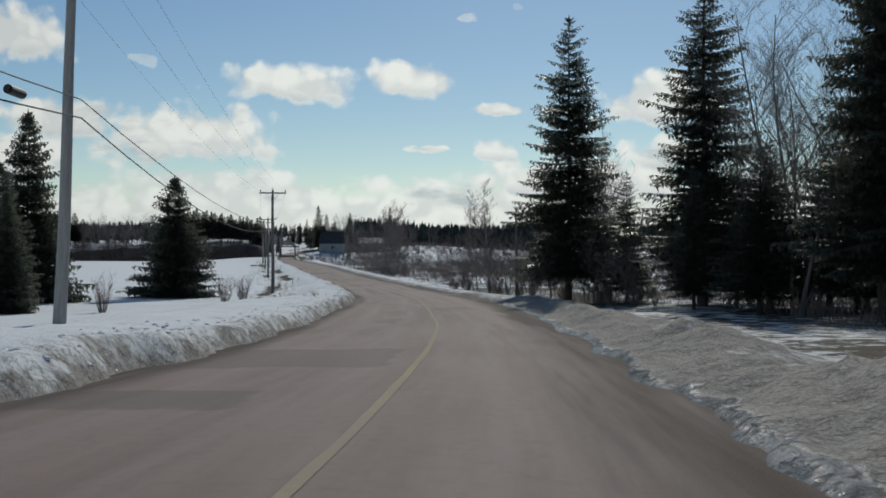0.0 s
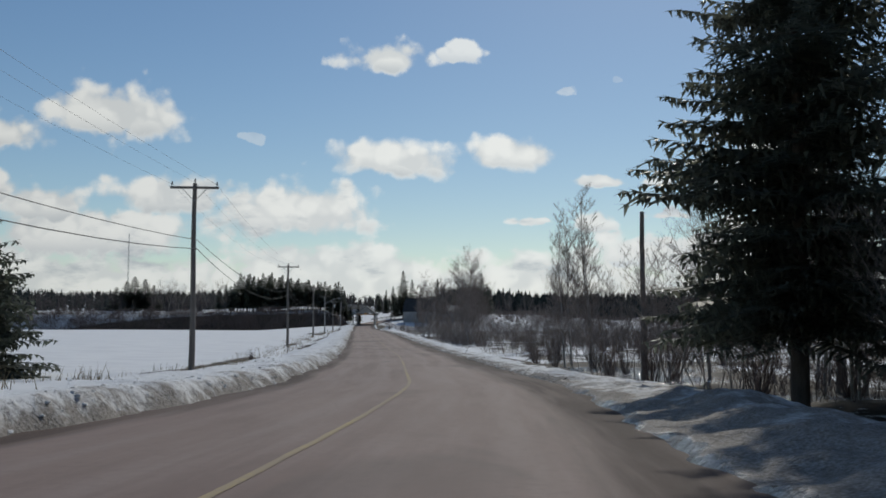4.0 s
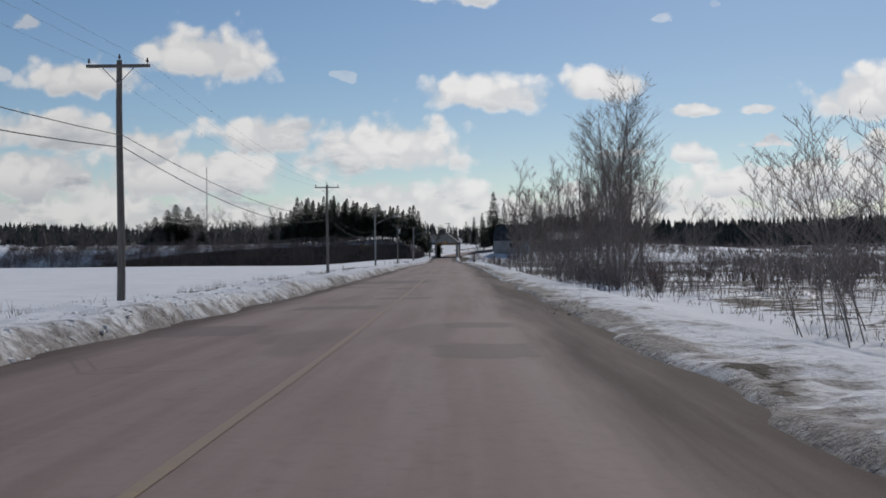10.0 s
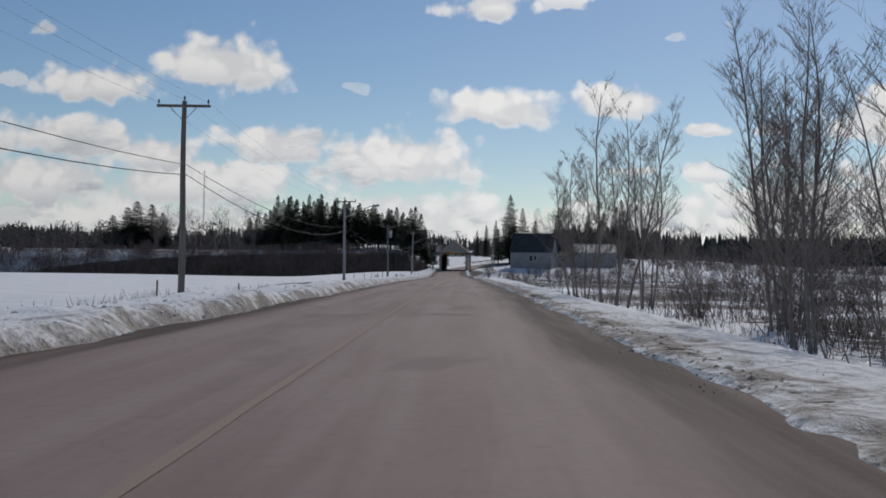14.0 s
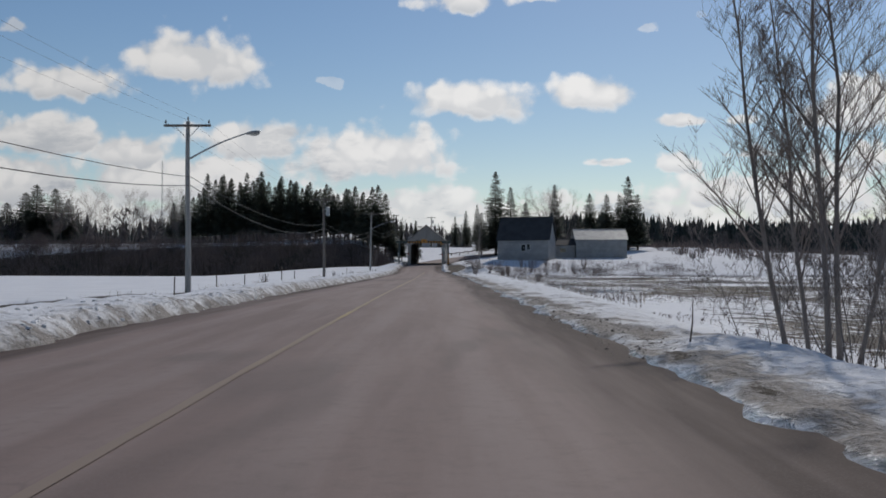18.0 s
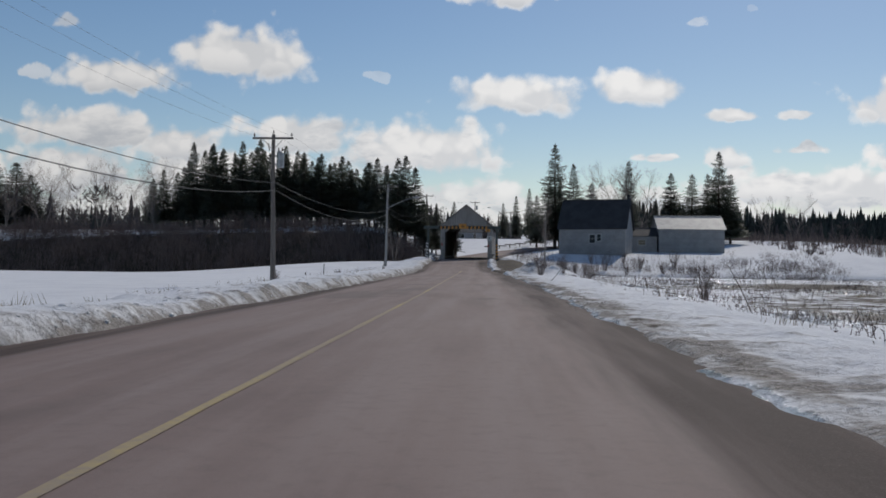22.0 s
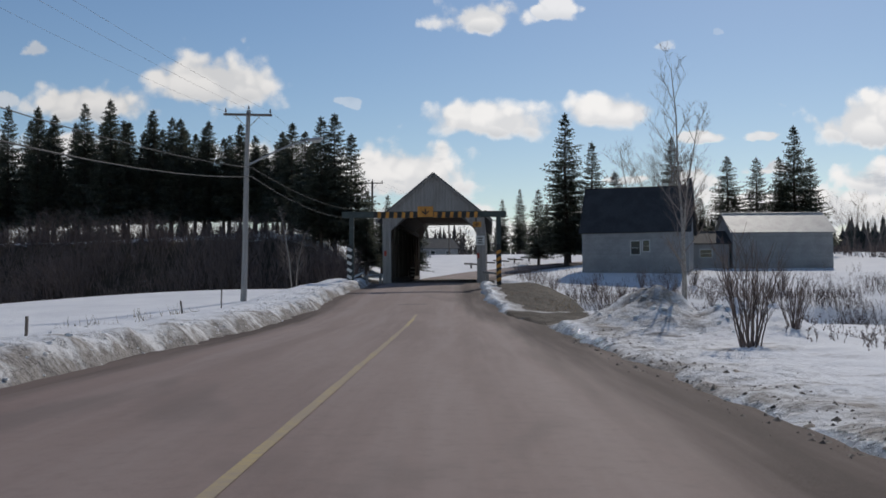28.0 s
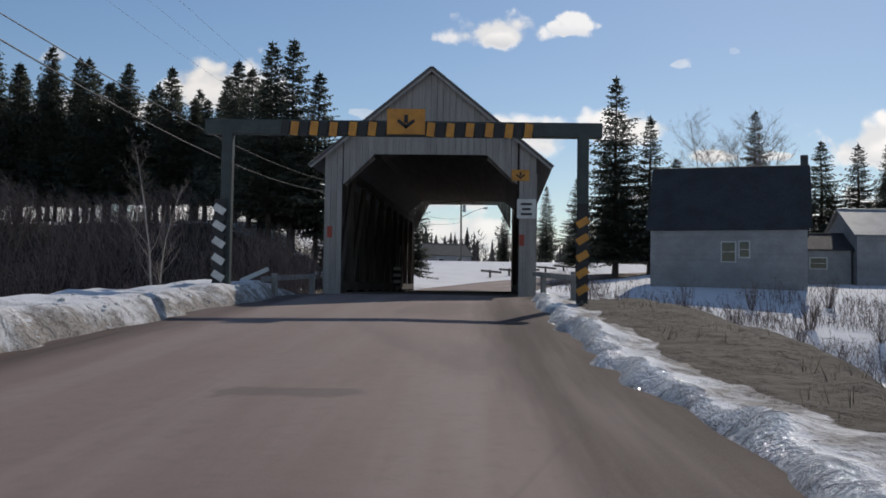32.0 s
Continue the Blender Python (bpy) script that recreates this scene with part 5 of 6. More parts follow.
# row of spruces on the terrace across the river
ROW = [spruce(16.5, 6.9, 21 + k, "slim dark spruce in the row on the river terrace", 0.95, 0.05, "spruces on the terrace", 1.5, 0.014, 0.82, 0.15) for k in range(4)]
rr = random.Random(5)
k = 0
for x, y, tip in ((-52, 505, 22.2), (-48, 504, 21.9), (-45, 508, 20.6), (-42.8, 505, 22.4), (-40.6, 507, 21.2), (-39, 503, 22.6), (-36.6, 508, 21.0), (-34.6, 505, 21.4), (-32.6, 506, 20.6), (-31, 504, 20.4), (-29.2, 508, 20.0),
                  (-27.9, 505, 20.0), (-25.6, 506, 18.4), (-23.9, 504, 19.7), (-21.6, 507, 18.8), (-19.7, 505, 17.5), (-18.4, 501, 19.2), (-16.6, 497, 19.8), (-14.4, 492, 19.4), (-12.1, 487.5, 18.6), (-10.9, 489, 19.1), (-9.4, 491, 17.6),
                  (-55, 509, 19.5), (-58, 506, 17.0), (-61, 509, 15.5), (-50, 512, 20.5), (-46, 516, 21.0), (-41, 514, 21.0), (-37, 517, 21.0), (-33, 514, 20.5), (-28, 516, 20.0), (-24, 513, 19.5), (-20, 512, 19.0), (-15.5, 503, 18.0), (-12.5, 499, 17.0), (-8.3, 497, 12.0), (-6.9, 500, 9.5), (-7.6, 488, 8.5), (-53.5, 507, 20.8), (-47, 506, 20.2), (-43.8, 509, 19.6), (-37.8, 506, 20.4), (-35.6, 509, 19.4), (-30, 507, 18.8), (-26.8, 508, 18.4), (-22.8, 508, 17.4), (-20.6, 503, 16.6), (-17.4, 500, 17.2), (-13.2, 490, 16.4), (-11.6, 494, 15.4), (-56.6, 510, 18.4), (-51, 509, 21.0), (-49.2, 507, 21.4), (-46.4, 505, 21.2), (-44.4, 507, 21.3), (-42, 509, 20.7), (-39.8, 510, 21.0), (-35.4, 507, 20.8), (-33.6, 509, 20.3), (-31.8, 508, 19.8), (-28.6, 506, 19.4), (-25, 509, 18.9), (-22.2, 505, 18.4), (-18.9, 504, 17.6)):
    z = gz(x, y)
    s = (tip + (1.2 if x < -19 else 0.0) - z) / 16.5
    place(ROW[k % 4], x, y, rr.uniform(0, 360), 1.1 * s ** 0.5, s, first=k < 4)
    k += 1
# spruces behind the barn and shed
G = [spruce(20.0, 7.2, 31 + k, "tall dark spruce behind the old barn", 0.95, 0.05, "spruces behind the barn", 1.5, 0.014, 0.8) for k in range(3)]
for k, (x, y, tip, wd) in enumerate(((17.3, 529.5, 26.2, 1.6), (21.3, 531, 22.2, 1.3), (32.8, 531, 22.9, 1.1), (43.5, 541, 19.8, 0.9), (48.3, 542, 23.2, 1.0), (51.5, 541, 22.8, 0.9), (54.2, 542, 24.2, 1.0), (57.0, 543, 23.2, 0.95),
                                   (13.8, 535, 17.0, 0.8), (26.0, 540, 17.5, 0.9), (42.0, 552, 17.0, 0.8), (19.0, 540, 20.0, 0.9), (57.0, 556, 17.0, 0.8))):
    place(G[k % 3], x, y, 70 * k, wd, (tip - gz(x, y)) / 20.0, first=k < 3)
# round dark trees on the rise to the left, spruces beyond the bridge
for x, y, s, sz in ((-99, 522, 1.6, 0.85), (-95, 524, 1.5, 0.8), (-103, 525, 1.5, 0.75), (-91, 522, 1.2, 0.65), (-107, 523, 1.3, 0.6)):
    place(G[1], x, y, x * 7, s, sz)
for x, y, s in ((-2.7, 492, 0.52), (-6.0, 497, 0.5), (11.5, 600, 0.7), (15, 596, 0.8), (8, 606, 0.6), (20, 590, 0.6), (26, 575, 0.55), (31, 568, 0.5)):
    place(G[2], x, y, x * 31, s, s)

# birches, poplars and alders along the road
B1 = bare_tree(12.0, 41, "slender bare birch clump with pale stems in the wet verge", BIRCH, 0.7, 4, 1.2, fan=0.05, side=0.6, foot=0.36)
place(B1, 12.6, 150.3, 0, 1.03, first=True)
place(B1, 14.5, 118.0, 120, 0.85)
place(B1, 17.5, 124.0, 200, 0.95)
place(B1, 13.0, 112.0, 60, 0.7)
B2 = bare_tree(10.5, 42, "bare spreading poplar beside the road", GREYBARK, 0.75, 1, 1.25)
place(B2, 12.8, 224.2, 0, 1.22, first=True)
place(B2, 14.0, 234.5, 130, 1.0)
place(B2, 14.5, 130.0, 30, 0.8)
place(B2, 16.0, 120.0, 210, 1.0)
place(B2, 15.2, 228.0, 80, 0.75)
B3 = bare_tree(10.5, 43, "clump of slim bare poplars beside the road", GREYBARK, 0.7, 4, 0.95, fan=0.12, side=0.65)
for k, (x, y, rz, s) in enumerate(((13.3, 249.5, 0, 1.1), (15.4, 256.0, 80, 0.95), (10.4, 269.5, 150, 1.08), (12.6, 272.0, 30, 0.9), (10.9, 240.0, 250, 0.75), (16.0, 244.0, 310, 0.8), (12.9, 236.5, 200, 0.95), (13.6, 229.0, 40, 1.0), (15.8, 240.0, 110, 0.9))):
    place(B3, x, y, rz, s, first=k == 0)
B7 = bare_tree(11.8, 47, "fan of slim bare poplar stems leaning apart beside the road", GREYBARK, 0.7, 5, 1.2, fan=0.16, side=0.6, foot=0.16)
place(B7, 11.4, 294.0, 20, first=True)
B6 = bare_tree(5.5, 46, "tall many-stemmed bare willow bush in the wet verge", GREYBARK, 0.75, 11, 0.6, fan=0.3, name="willow_bush", category="bush", girth=0.5, foot=0.2)
for k, (x, y, s) in enumerate(((13.8, 145.4, 1.05), (16.0, 147.0, 1.0), (10.2, 127.0, 0.95), (11.0, 122.5, 1.1), (12.5, 118.5, 1.1), (11.4, 287.0, 0.75), (12.6, 291.0, 0.65), (11.8, 181.0, 0.85), (13.7, 182.0, 0.95), (15.5, 181.0, 0.9), (14.5, 178.5, 0.8), (17.2, 183.0, 0.85), (12.6, 186.0, 0.5), (12.0, 211.0, 0.95), (12.0, 223.7, 0.7), (13.0, 259.0, 0.6),
                               (12.0, 249.0, 0.7), (14.0, 241.0, 0.8), (11.2, 233.5, 0.8), (12.6, 288.0, 0.6), (14.5, 268.0, 0.8), (13.0, 103.5, 1.0), (16.5, 366.5, 0.4), (9.0, 287.0, 0.5))):
    place(B6, x, y, 63 * k, s, first=k == 0)
fallen = bare_tree(3.2, 48, "dead broken tree top lying in the meltwater by the road", GREYBARK, 0.9, 1, 0.8, name="fallen_branch", category="dead branch")
fallen.matrix_basis = pose(9.4, 152.0, gz(9.4, 152.0) + 0.35, 0, 68, 12)
B4 = bare_tree(13.0, 44, "tall thin pale birch beside the snow heap", BIRCH, 0.6, 2, 0.8, fan=0.1, side=0.6)
place(B4, 8.3, 416.6, 60, 0.64, first=True)
place(B4, -9.8, 456.5, 120, 0.8, z=0.6)
B5 = bare_tree(17.0, 45, "broad bare maple behind the barn roof", GREYBARK, 0.75, 2, 1.1, fan=0.25)
place(B5, 28.0, 524.0, 0, 1.0, first=True)
place(B5, 31.0, 527.0, 100, 0.95)
place(B5, 36.5, 545.0, 200, 0.95)
for x, y, s in ((15.5, 89.0, 1.1), (20.0, 95.0, 1.15), (24.0, 102.0, 1.0), (17.5, 92.0, 0.9), (-64, 500, 0.7), (-70, 505, 0.75), (-76, 503, 0.7), (-83, 510, 0.8), (-60, 512, 0.8), (-57, 498, 0.55), (-88, 505, 0.6), (70, 560, 0.6), (82, 580, 0.7)):
    place(B5, x, y, x * 17, s)

SH = [shrub(2.6, 60 + k, "leafless red-brown alder bush in the verge snow", 30) for k in range(4)]
rs = random.Random(9)
spots = [(14.8, 184.0, 1.0), (16.8, 179.5, 1.1), (13.2, 213.5, 0.9), (7.4, 407.0, 0.9), (9.6, 411.0, 0.5), (11.5, 362.0, 0.55), (10.6, 398.0, 0.6),
         (-13.4, 109.3, 0.9), (-14.6, 110.5, 0.8), (-20.8, 98.0, 0.7), (9.0, 128.0, 1.0), (10.4, 126.0, 1.1), (12.6, 130.0, 1.2), (12.0, 118.0, 1.2), (14.0, 115.0, 1.3), (9.4, 143.0, 0.9), (12.6, 146.0, 1.0), (9.5, 150.0, 0.8)]
spots += [(-7.6, 327.5, 0.32), (-8.2, 371.0, 0.3), (-8.6, 395.0, 0.28), (-10.0, 152.0, 0.3), (9.0, 425.0, 0.5), (13.0, 425.0, 0.6), (15.0, 428.0, 0.5)]
spots += [(12.0, 478.0, 0.8), (14.5, 476.0, 0.7), (17.0, 480.0, 0.9), (19.5, 477.0, 0.8), (22.0, 482.0, 0.9), (25.0, 479.0, 0.8), (28.0, 484.0, 1.0), (31.0, 480.0, 0.9), (11.0, 484.0, 0.7), (15.5, 487.0, 0.8), (20.5, 489.0, 0.8), (26.0, 490.0, 0.8), (34.0, 487.0, 1.0), (12.5, 472.5, 0.5), (23.5, 474.0, 0.6)]
for k in range(46):      # thicket along the right verge, before and between the trees
    y = rs.choice((rs.uniform(98, 165), rs.uniform(205, 285), rs.uniform(120, 240)))
    spots.append((rs.uniform(12.0, 28), y, rs.uniform(0.4, 0.8)))
for k, (x, y, s) in enumerate(spots):
    place(SH[k % 4], x, y, k * 47, s, s * rs.uniform(0.85, 1.2), first=k < 4)


# ---------------------------------------------------------------- thickets, woods, grass (uncountable)
def thicket(label, spots, height, mat, seed, stems=5, clump=0.0, thick=1.0):
    r = random.Random(seed)
    s = Soup()
    pts = np.array(spots)
    keep = waves(pts[:, 0], pts[:, 1], clump, seed) > -0.15 if clump else np.ones(len(pts), bool)
    pts = pts[keep]
    tall = 0.65 + 0.45 * np.clip(waves(pts[:, 0], pts[:, 1], 5.0, seed + 2.0), -0.6, 1.0)
    for (x, y), z, up in zip(pts.tolist(), ground_height(pts[:, 0], pts[:, 1]).tolist(), tall.tolist()):
        for k in range(stems):
            a, h = r.random() * 6.283, height * up * r.uniform(0.45, 1.15)
            p = Vector((x + r.gauss(0, 0.5), y + r.gauss(0, 0.5), z - 0.1))
            e = p + Vector((math.cos(a) * 0.3 * h, math.sin(a) * 0.3 * h, h))
            m = p.lerp(e, 0.5) + Vector((r.gauss(0, 0.1), r.gauss(0, 0.1), 0)) * h
            s.tube([p, m, e], [(0.02 + 0.006 * h) * thick, 0.016 * thick, 0.008 * thick], 3)
            for j in range(4):
                q = m.lerp(e, r.random())
                b = r.random() * 6.283
                s.tri(q, q + Vector((0.015, 0.015, 0.03)), q + Vector((math.cos(b), math.sin(b), 0.9)) * h * r.uniform(0.12, 0.3))
    tagged(s.object("thicket", mat), label, "thicket", kind="stuff")


rt = random.Random(3)
bankspots = []
for k in range(4200):
    x = -rt.uniform(8, 150)
    mid = 466 + 0.05 * x + 0.0012 * max(-x - 20, 0) ** 2
    bankspots.append((x, mid + rt.uniform(8, 23)))
thicket("grey-brown leafless brush covering the shaded river bank", bankspots, 3.0, ALDER, 1, 6)
thicket("red-brown alder thicket in the wet ground beside the road", [(rt.uniform(13, 60), rt.uniform(100, 300)) for k in range(800)], 1.5, ALDER, 2, 7, 5.0, 0.6)
thicket("bare brush round the barn and along the river", [(rt.uniform(8, 60), 472 + abs(rt.gauss(0, 11))) for k in range(2300)], 1.5, ALDER, 4, 5, 3.0, 0.55)
thicket("dense dark alder scrub beside the straight road", [(11.0 + abs(rt.gauss(0, 5.0)), rt.choice((rt.uniform(203, 246), rt.uniform(226, 262), rt.uniform(108, 128)))) for k in range(200)], 2.1, ALDER, 8, 8, 6.0, 0.6)
thicket("low brush in the wet field beside the road", [(rt.uniform(10, 70), rt.uniform(130, 345)) for k in range(2600)], 0.7, ALDER, 9, 5, 7.0, 0.5)
thicket("low dead stalks in the snowy field", [(rt.uniform(9, 60), rt.uniform(290, 440)) for k in range(5200)], 0.42, ALDER, 5, 5, 8.0, 0.45)
thicket("bare undergrowth in the shaded roadside wood", [(4.0 + 0.25 * (y - 50) + rt.uniform(0, 22), y) for y in [rt.uniform(40, 112) for k in range(650)]], 1.6, ALDER, 6, 5)
thicket("young bare wood beyond the road to the right", [(rt.uniform(26, 95), rt.uniform(170, 330)) for k in range(700)], 5.0, TWIG, 7, 5, 11.0)


def woods(label, name, spots, mat, kinds, seed):
    """Far wood: every tree a small jagged spire, or a broken rounded crown of upright sprays."""
    r = random.Random(seed)
    s = Soup()
    for x, y, h in spots:
        z = gz(x, y)
        if r.random() < kinds:
            w = h * r.uniform(0.16, 0.24)
            layers = 7
            for i in range(layers):
                lo, hi = h * (0.06 + 0.94 * i / layers), h * (0.06 + 0.94 * (i + 1.7) / layers)
                rad = w * (1 - i / layers) * r.uniform(0.85, 1.15)
                a0 = r.random()
                for j in range(6):
                    a, b = a0 + 1.047 * j, a0 + 1.047 * (j + 0.9)
                    p = Vector((x + rad * math.cos(a), y + rad * math.sin(a), z + lo - rad * 0.3 * r.random()))
                    q = Vector((x + rad * math.cos(b), y + rad * math.sin(b), z + lo - rad * 0.3 * r.random()))
                    s.tri(p, q, Vector((x, y, z + min(hi, h))))
        else:
            s.tri(Vector((x - 0.012 * h, y, z)), Vector((x + 0.012 * h, y, z)), Vector((x, y, z + 0.9 * h)))
            for i in range(36):
                a, f = r.random() * 6.283, r.uniform(0.22, 0.85)
                out = h * 0.30 * r.uniform(0.4, 1.0) * math.sin(3.3 * (f - 0.05)) ** 0.7 if f < 0.95 else 0.1
                p = Vector((x, y, z + h * f))
                e = p + Vector((math.cos(a) * out, math.sin(a) * out, out * r.uniform(0.3, 1.0)))
                d = Vector((-math.sin(a), math.cos(a), r.uniform(-1, 1))) * h * 0.013
                s.tri(p, p.lerp(e, 0.6) + d, e)
                s.tri(p.lerp(e, 0.4), p.lerp(e, 0.6) - d * 1.5, e + d * 4 + Vector((0, 0, 0.03 * h)))
    tagged(s.object(name, mat), label, "woods", kind="stuff")


rw = random.Random(8)
woods("far dark spruce forest along the skyline", "far_forest", [(rw.uniform(60, 620), rw.uniform(690, 860), rw.uniform(11, 17)) for k in range(2300)], FARWOOD, 1.0, 1)
woods("far dark forest on the rise beyond the river", "far_forest", [(x, y, rw.uniform(8, 14)) for x, y in [(rw.uniform(-680, -60), rw.uniform(700, 900)) for k in range(2300)] if waves(x, y, 60.0, 2.0) > -0.25], FARWOOD, 0.7, 2)
woods("scattered spruces on the far snowy hills", "far_forest", [(rw.uniform(-900, 700), rw.uniform(1100, 1500), rw.uniform(9, 16)) for k in range(1500)], FARWOOD, 0.85, 3)
woods("bare grey woods on the hill beyond the river", "bare_woods", [(rw.uniform(-420, -62), rw.uniform(505, 640), rw.uniform(4, 10)) for k in range(700)], FARBARE, 0.12, 4)
woods("bare woods and young spruces beyond the bridge", "bare_woods", [(x, y, rw.uniform(4, 10)) for x, y in [(rw.uniform(-60, 120), rw.uniform(620, 740)) for k in range(500)] if abs(x - float(CX(y))) > 10], FARBARE, 0.35, 5)


def scrub_at(x, y):
    """Wet scrubland well off the road; the snowy field before the bridge stays open."""
    return x > max(24.0, 24.0 + 0.55 * (y - 320)) and float(waves(x, y, 22.0, 4.0)) > -0.35


thicket("low red-brown leafless scrub across the wet ground", [(x, y) for x, y in [(rw.uniform(24, 260), rw.uniform(170, 470)) for k in range(3600)] if scrub_at(x, y)], 2.3, ALDER, 16, 7, 0.0, 2.0)
belt = [(rw.uniform(40, 330), 462 + 190 * rw.random() ** 1.4) for k in range(5200)]
thicket("belt of bare scrub on the slope before the far forest", [(x, y) for x, y in belt if x > 46 + 0.12 * (y - 462) and not (x < 62 and y > 485)], 2.6, ALDER, 17, 6, 26.0, 2.6)


def clods():
    """Lumps of ploughed snow along the banks."""
    r = random.Random(17)
    s = Soup()
    for k in range(6500):
        y = r.uniform(44, 446)
        right = r.random() < 0.12
        off = abs(r.gauss(0.9, 0.8)) + 0.15
        d = float(RIGHT(y)) + off if right else -float(LEFT(y)) - off
        x = float(CX(y)) + d
        size = min(0.08, 0.02 + r.expovariate(42)) * (0.4 if right else 1.0)
        SPOT.append((x, y, size))
    for k in range(260):
        SPOT.append((r.gauss(7.6, 1.5), r.gauss(414.0, 1.7), min(0.11, 0.02 + r.expovariate(40))))
    arr = np.array(SPOT)
    zs = ground_height(arr[:, 0], arr[:, 1])
    for (x, y, size), z in zip(SPOT, zs):
        c, tall = Vector((x, y, z - 0.02)), r.uniform(0.5, 0.9)
        n, turn = len(s.v), r.random() * 6.28
        for ring, (rad, h) in enumerate(((1.0, 0.0), (0.78, 0.55))):
            for k in range(6):
                a = turn + 1.047 * k + 0.4 * ring
                w = size * rad * r.uniform(0.75, 1.25)
                s.v.append(c + Vector((math.cos(a) * w, math.sin(a) * w, size * tall * h * r.uniform(0.8, 1.2))))
        s.v.append(c + Vector((r.gauss(0, 0.15) * size, r.gauss(0, 0.15) * size, size * tall)))
        s.f += [(n + k, n + (k + 1) % 6, n + 6 + (k + 1) % 6, n + 6 + k) for k in range(6)] + [(n + 6 + k, n + 6 + (k + 1) % 6, n + 12) for k in range(6)]
    tagged(s.object("snow_lumps", CLOD), "dirty lumps of ploughed snow along the banks", "snow", kind="stuff")


SPOT = []
clods()


def crust():
    """Broken edge of dark frozen gravel and slush where the snow shelf ends at the road."""
    r = random.Random(31)
    s = Soup()
    xs = []
    for k in range(13000):
        y = r.uniform(116, 412)
        if math.sin(y * 0.11) + math.sin(y * 0.047 + 2) + 0.6 * math.sin(y * 0.31) < 0.1:
            continue
        xs.append((float(CX(y)) + float(RIGHT(y)) + r.choice((r.gauss(0.22, 0.13), r.gauss(0.85, 0.28), r.gauss(0.85, 0.28))), y, min(0.075, 0.012 + r.expovariate(55))))
    zs = ground_height(np.array([a[0] for a in xs]), np.array([a[1] for a in xs]))
    for (x, y, size), z in zip(xs, zs):
        z = max(z, float(RZ(y)) - 0.012 * abs(x - float(CX(y))))
        n, turn = len(s.v), r.random() * 6.28
        for k in range(6):
            a = turn + 1.047 * k
            w = size * r.uniform(0.6, 1.3)
            s.v.append(Vector((x + math.cos(a) * w, y + math.sin(a) * w * 1.4, z - 0.02)))
        s.v.append(Vector((x + r.gauss(0, 0.2) * size, y, z + size * r.uniform(0.15, 0.5))))
        s.f += [(n + k, n + (k + 1) % 6, n + 6) for k in range(6)]
    tagged(s.object("gravel_crust", EARTH), "broken crust of dark frozen gravel along the road edge", "gravel", kind="stuff")


crust()


def grass():
    r = random.Random(23)
    s = Soup()
    xs = []
    for k in range(420):
        xs.append((r.uniform(8.5, 40), r.uniform(110, 440), 1))
    for k in range(26):
        xs.append((r.uniform(4.6, 9.0), r.uniform(426, 449), 0))
    for k in range(150):
        xs.append((-10.3 + r.gauss(0, 1.2), r.uniform(100, 430), 1))
    zs = ground_height(np.array([a for a, b, c in xs]), np.array([b for a, b, c in xs]))
    for (x, y, c), z in zip(xs, zs):
        for j in range(16):
            px, py = x + r.gauss(0, 0.35), y + r.gauss(0, 0.35)
            h, a = r.uniform(0.15, 0.55) * (1.0 if c else 0.5), r.random() * 6.283
            p = Vector((px, py, z - 0.05))
            s.tri(p, p + Vector((0.02, 0.01, 0)), p + Vector((math.cos(a) * h * 0.4, math.sin(a) * h * 0.4, h)))
    tagged(s.object("dead_grass", STRAW), "tufts of dead straw-coloured grass in the snow", "grass", kind="stuff")


grass()


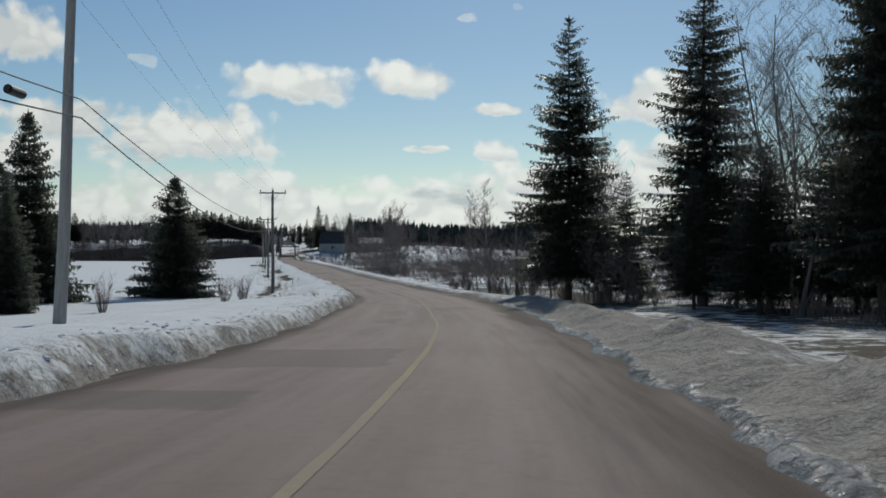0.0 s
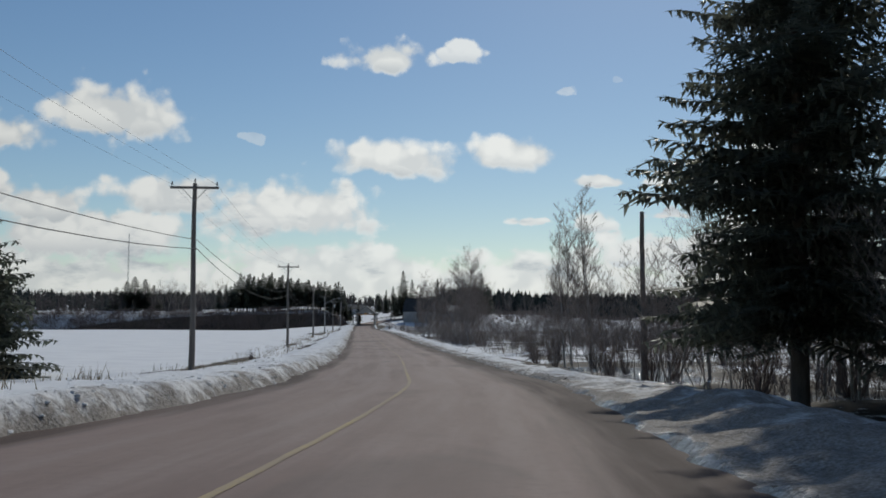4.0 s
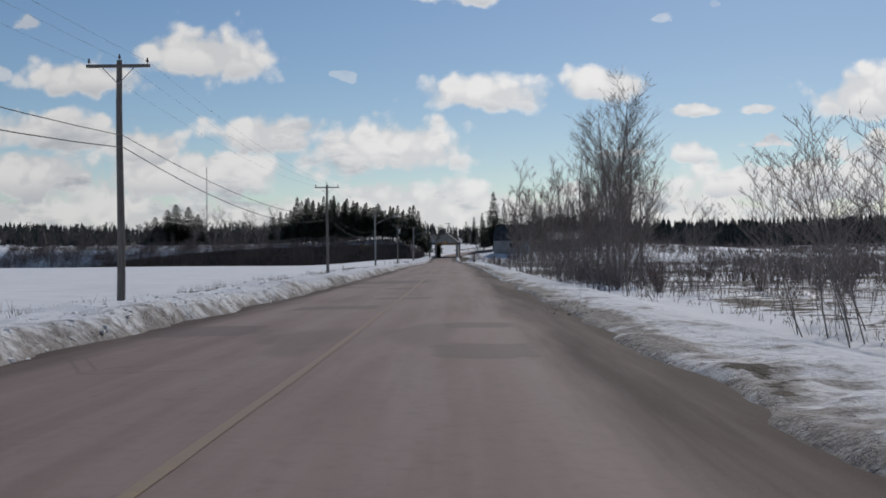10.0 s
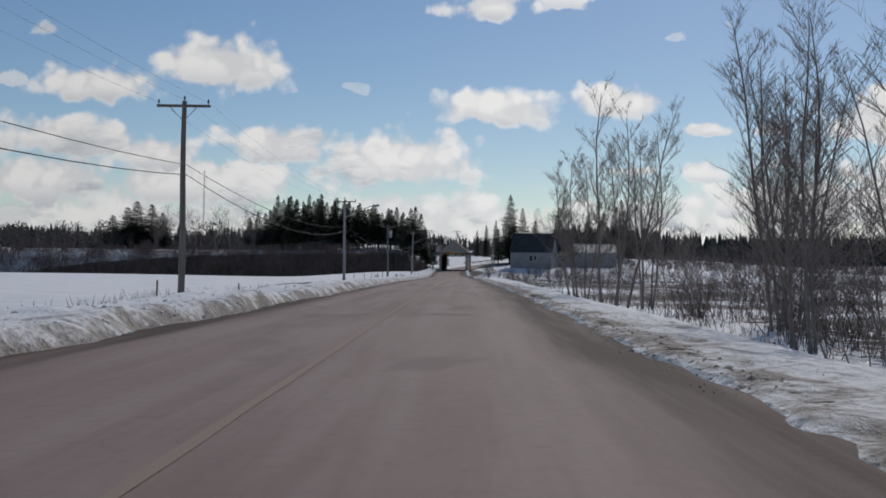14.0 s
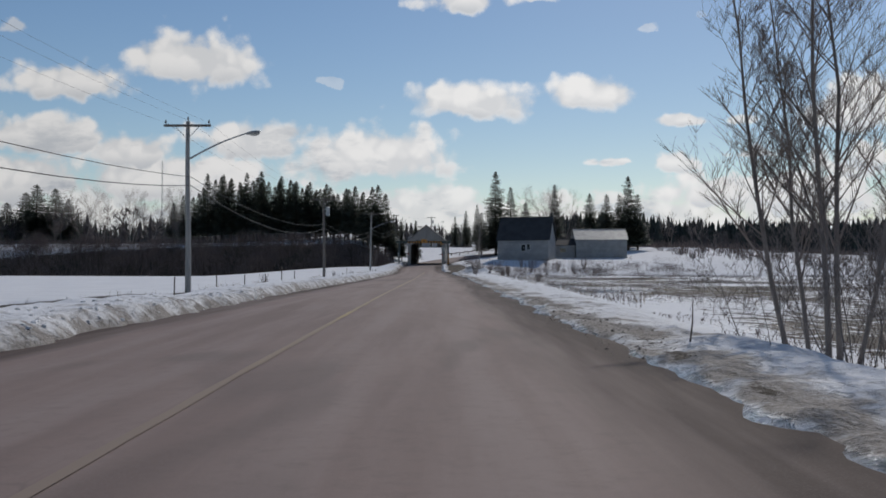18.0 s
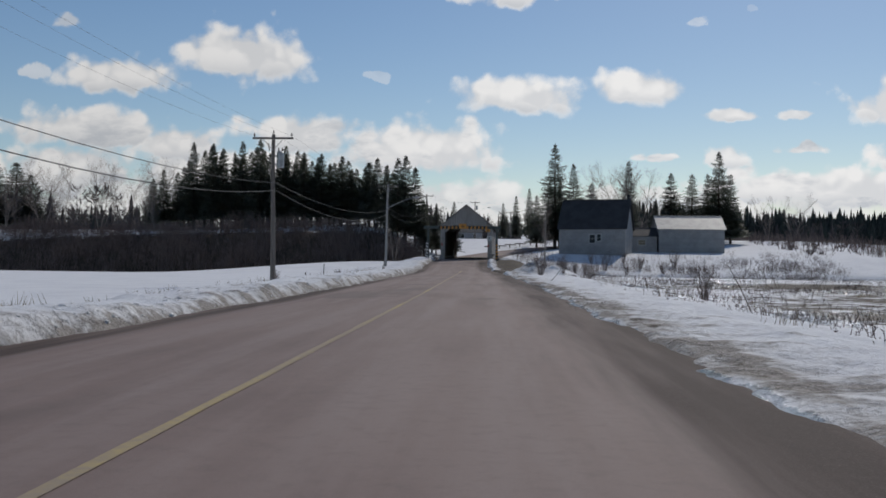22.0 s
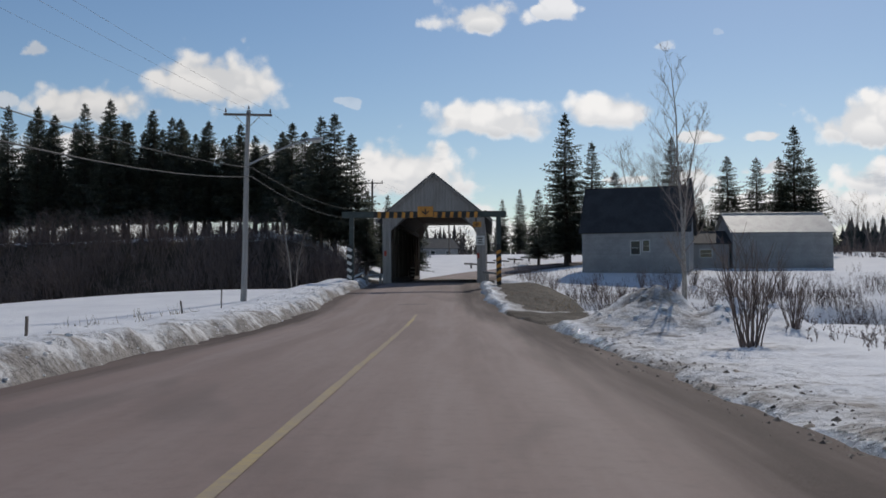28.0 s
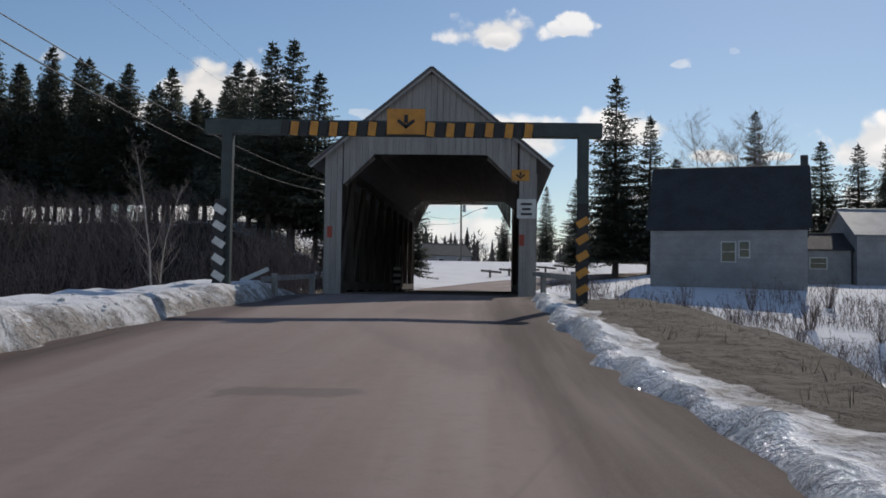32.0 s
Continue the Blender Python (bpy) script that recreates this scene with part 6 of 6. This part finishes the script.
# ---------------------------------------------------------------- small roadside things
def stake(x, y, h, lean, label="short grey wooden stake in the snow bank", thin=0.05):
    s = thing("marker_stake", label, "stake", pose(x, y, gz(x, y), lean, lean * 0.7, 0), group="roadside stakes")
    bm = bmesh.new()
    box(bm, thin, thin, h + 0.3, (0, 0, h / 2 - 0.15), bevel=0.008)
    part("shaft", bm, STAKE, s)


for x, y, h, lean in ((-8.2, 162.0, 0.9, 4), (-7.4, 166.5, 0.6, 25), (-8.4, 311.0, 0.8, 3), (-7.9, 316.5, 0.7, -2), (-7.6, 321.5, 0.6, 4), (-7.3, 326.0, 0.55, -4), (-7.2, 331.0, 0.9, 2), (-7.0, 335.0, 0.5, 3),
                      (-7.6, 246.0, 0.6, 3), (-8.0, 259.5, 0.5, -5), (-8.2, 379.3, 0.5, 5), (-8.3, 381.8, 0.45, -6), (-8.5, 388.0, 1.1, 2), (-7.5, 420.0, 0.6, -20), (-8.6, 430.0, 0.9, 3), (-6.2, 405.0, 0.4, 6)):
    stake(x, y, h, lean)


mast = thing("radio_mast", "thin far lattice radio mast above the treeline", "mast", pose(-255.5, 1200.0, 10.0))
for k in range(3):
    bm = bmesh.new()
    rod(bm, (0.9 * math.cos(2.1 * k), 0.9 * math.sin(2.1 * k), 0), (0.5 * math.cos(2.1 * k), 0.5 * math.sin(2.1 * k), 91.5), 0.16, 0.12, 5)
    part("leg", bm, METAL, mast)
for k in range(14):
    bm = bmesh.new()
    rod(bm, (0.8, 0, 91.5 * k / 14), (-0.5, 0.6, 91.5 * (k + 1) / 14), 0.1, sides=4)
    part("brace", bm, METAL, mast)


def stick(x, y, ln, lean, rz):
    s = Soup()
    s.tube([Vector((0, 0, -0.2)), Vector((0.02, 0, ln * 0.5)), Vector((0, 0.02, ln))], [0.016, 0.013, 0.007], 5)
    o = s.object("bare_stick", STAKE)
    o.matrix_basis = pose(x, y, gz(x, y), 0, lean, rz)
    tagged(o, "thin bare stick leaning out of the bank snow", "stick", group="leaning sticks")


stick(5.9, 162.1, 0.9, 28, 0)
stick(6.1, 285.6, 0.6, 10, 40)
stick(6.3, 378.5, 1.0, 38, 0)
stick(10.0, 349.0, 1.6, -30, 20)
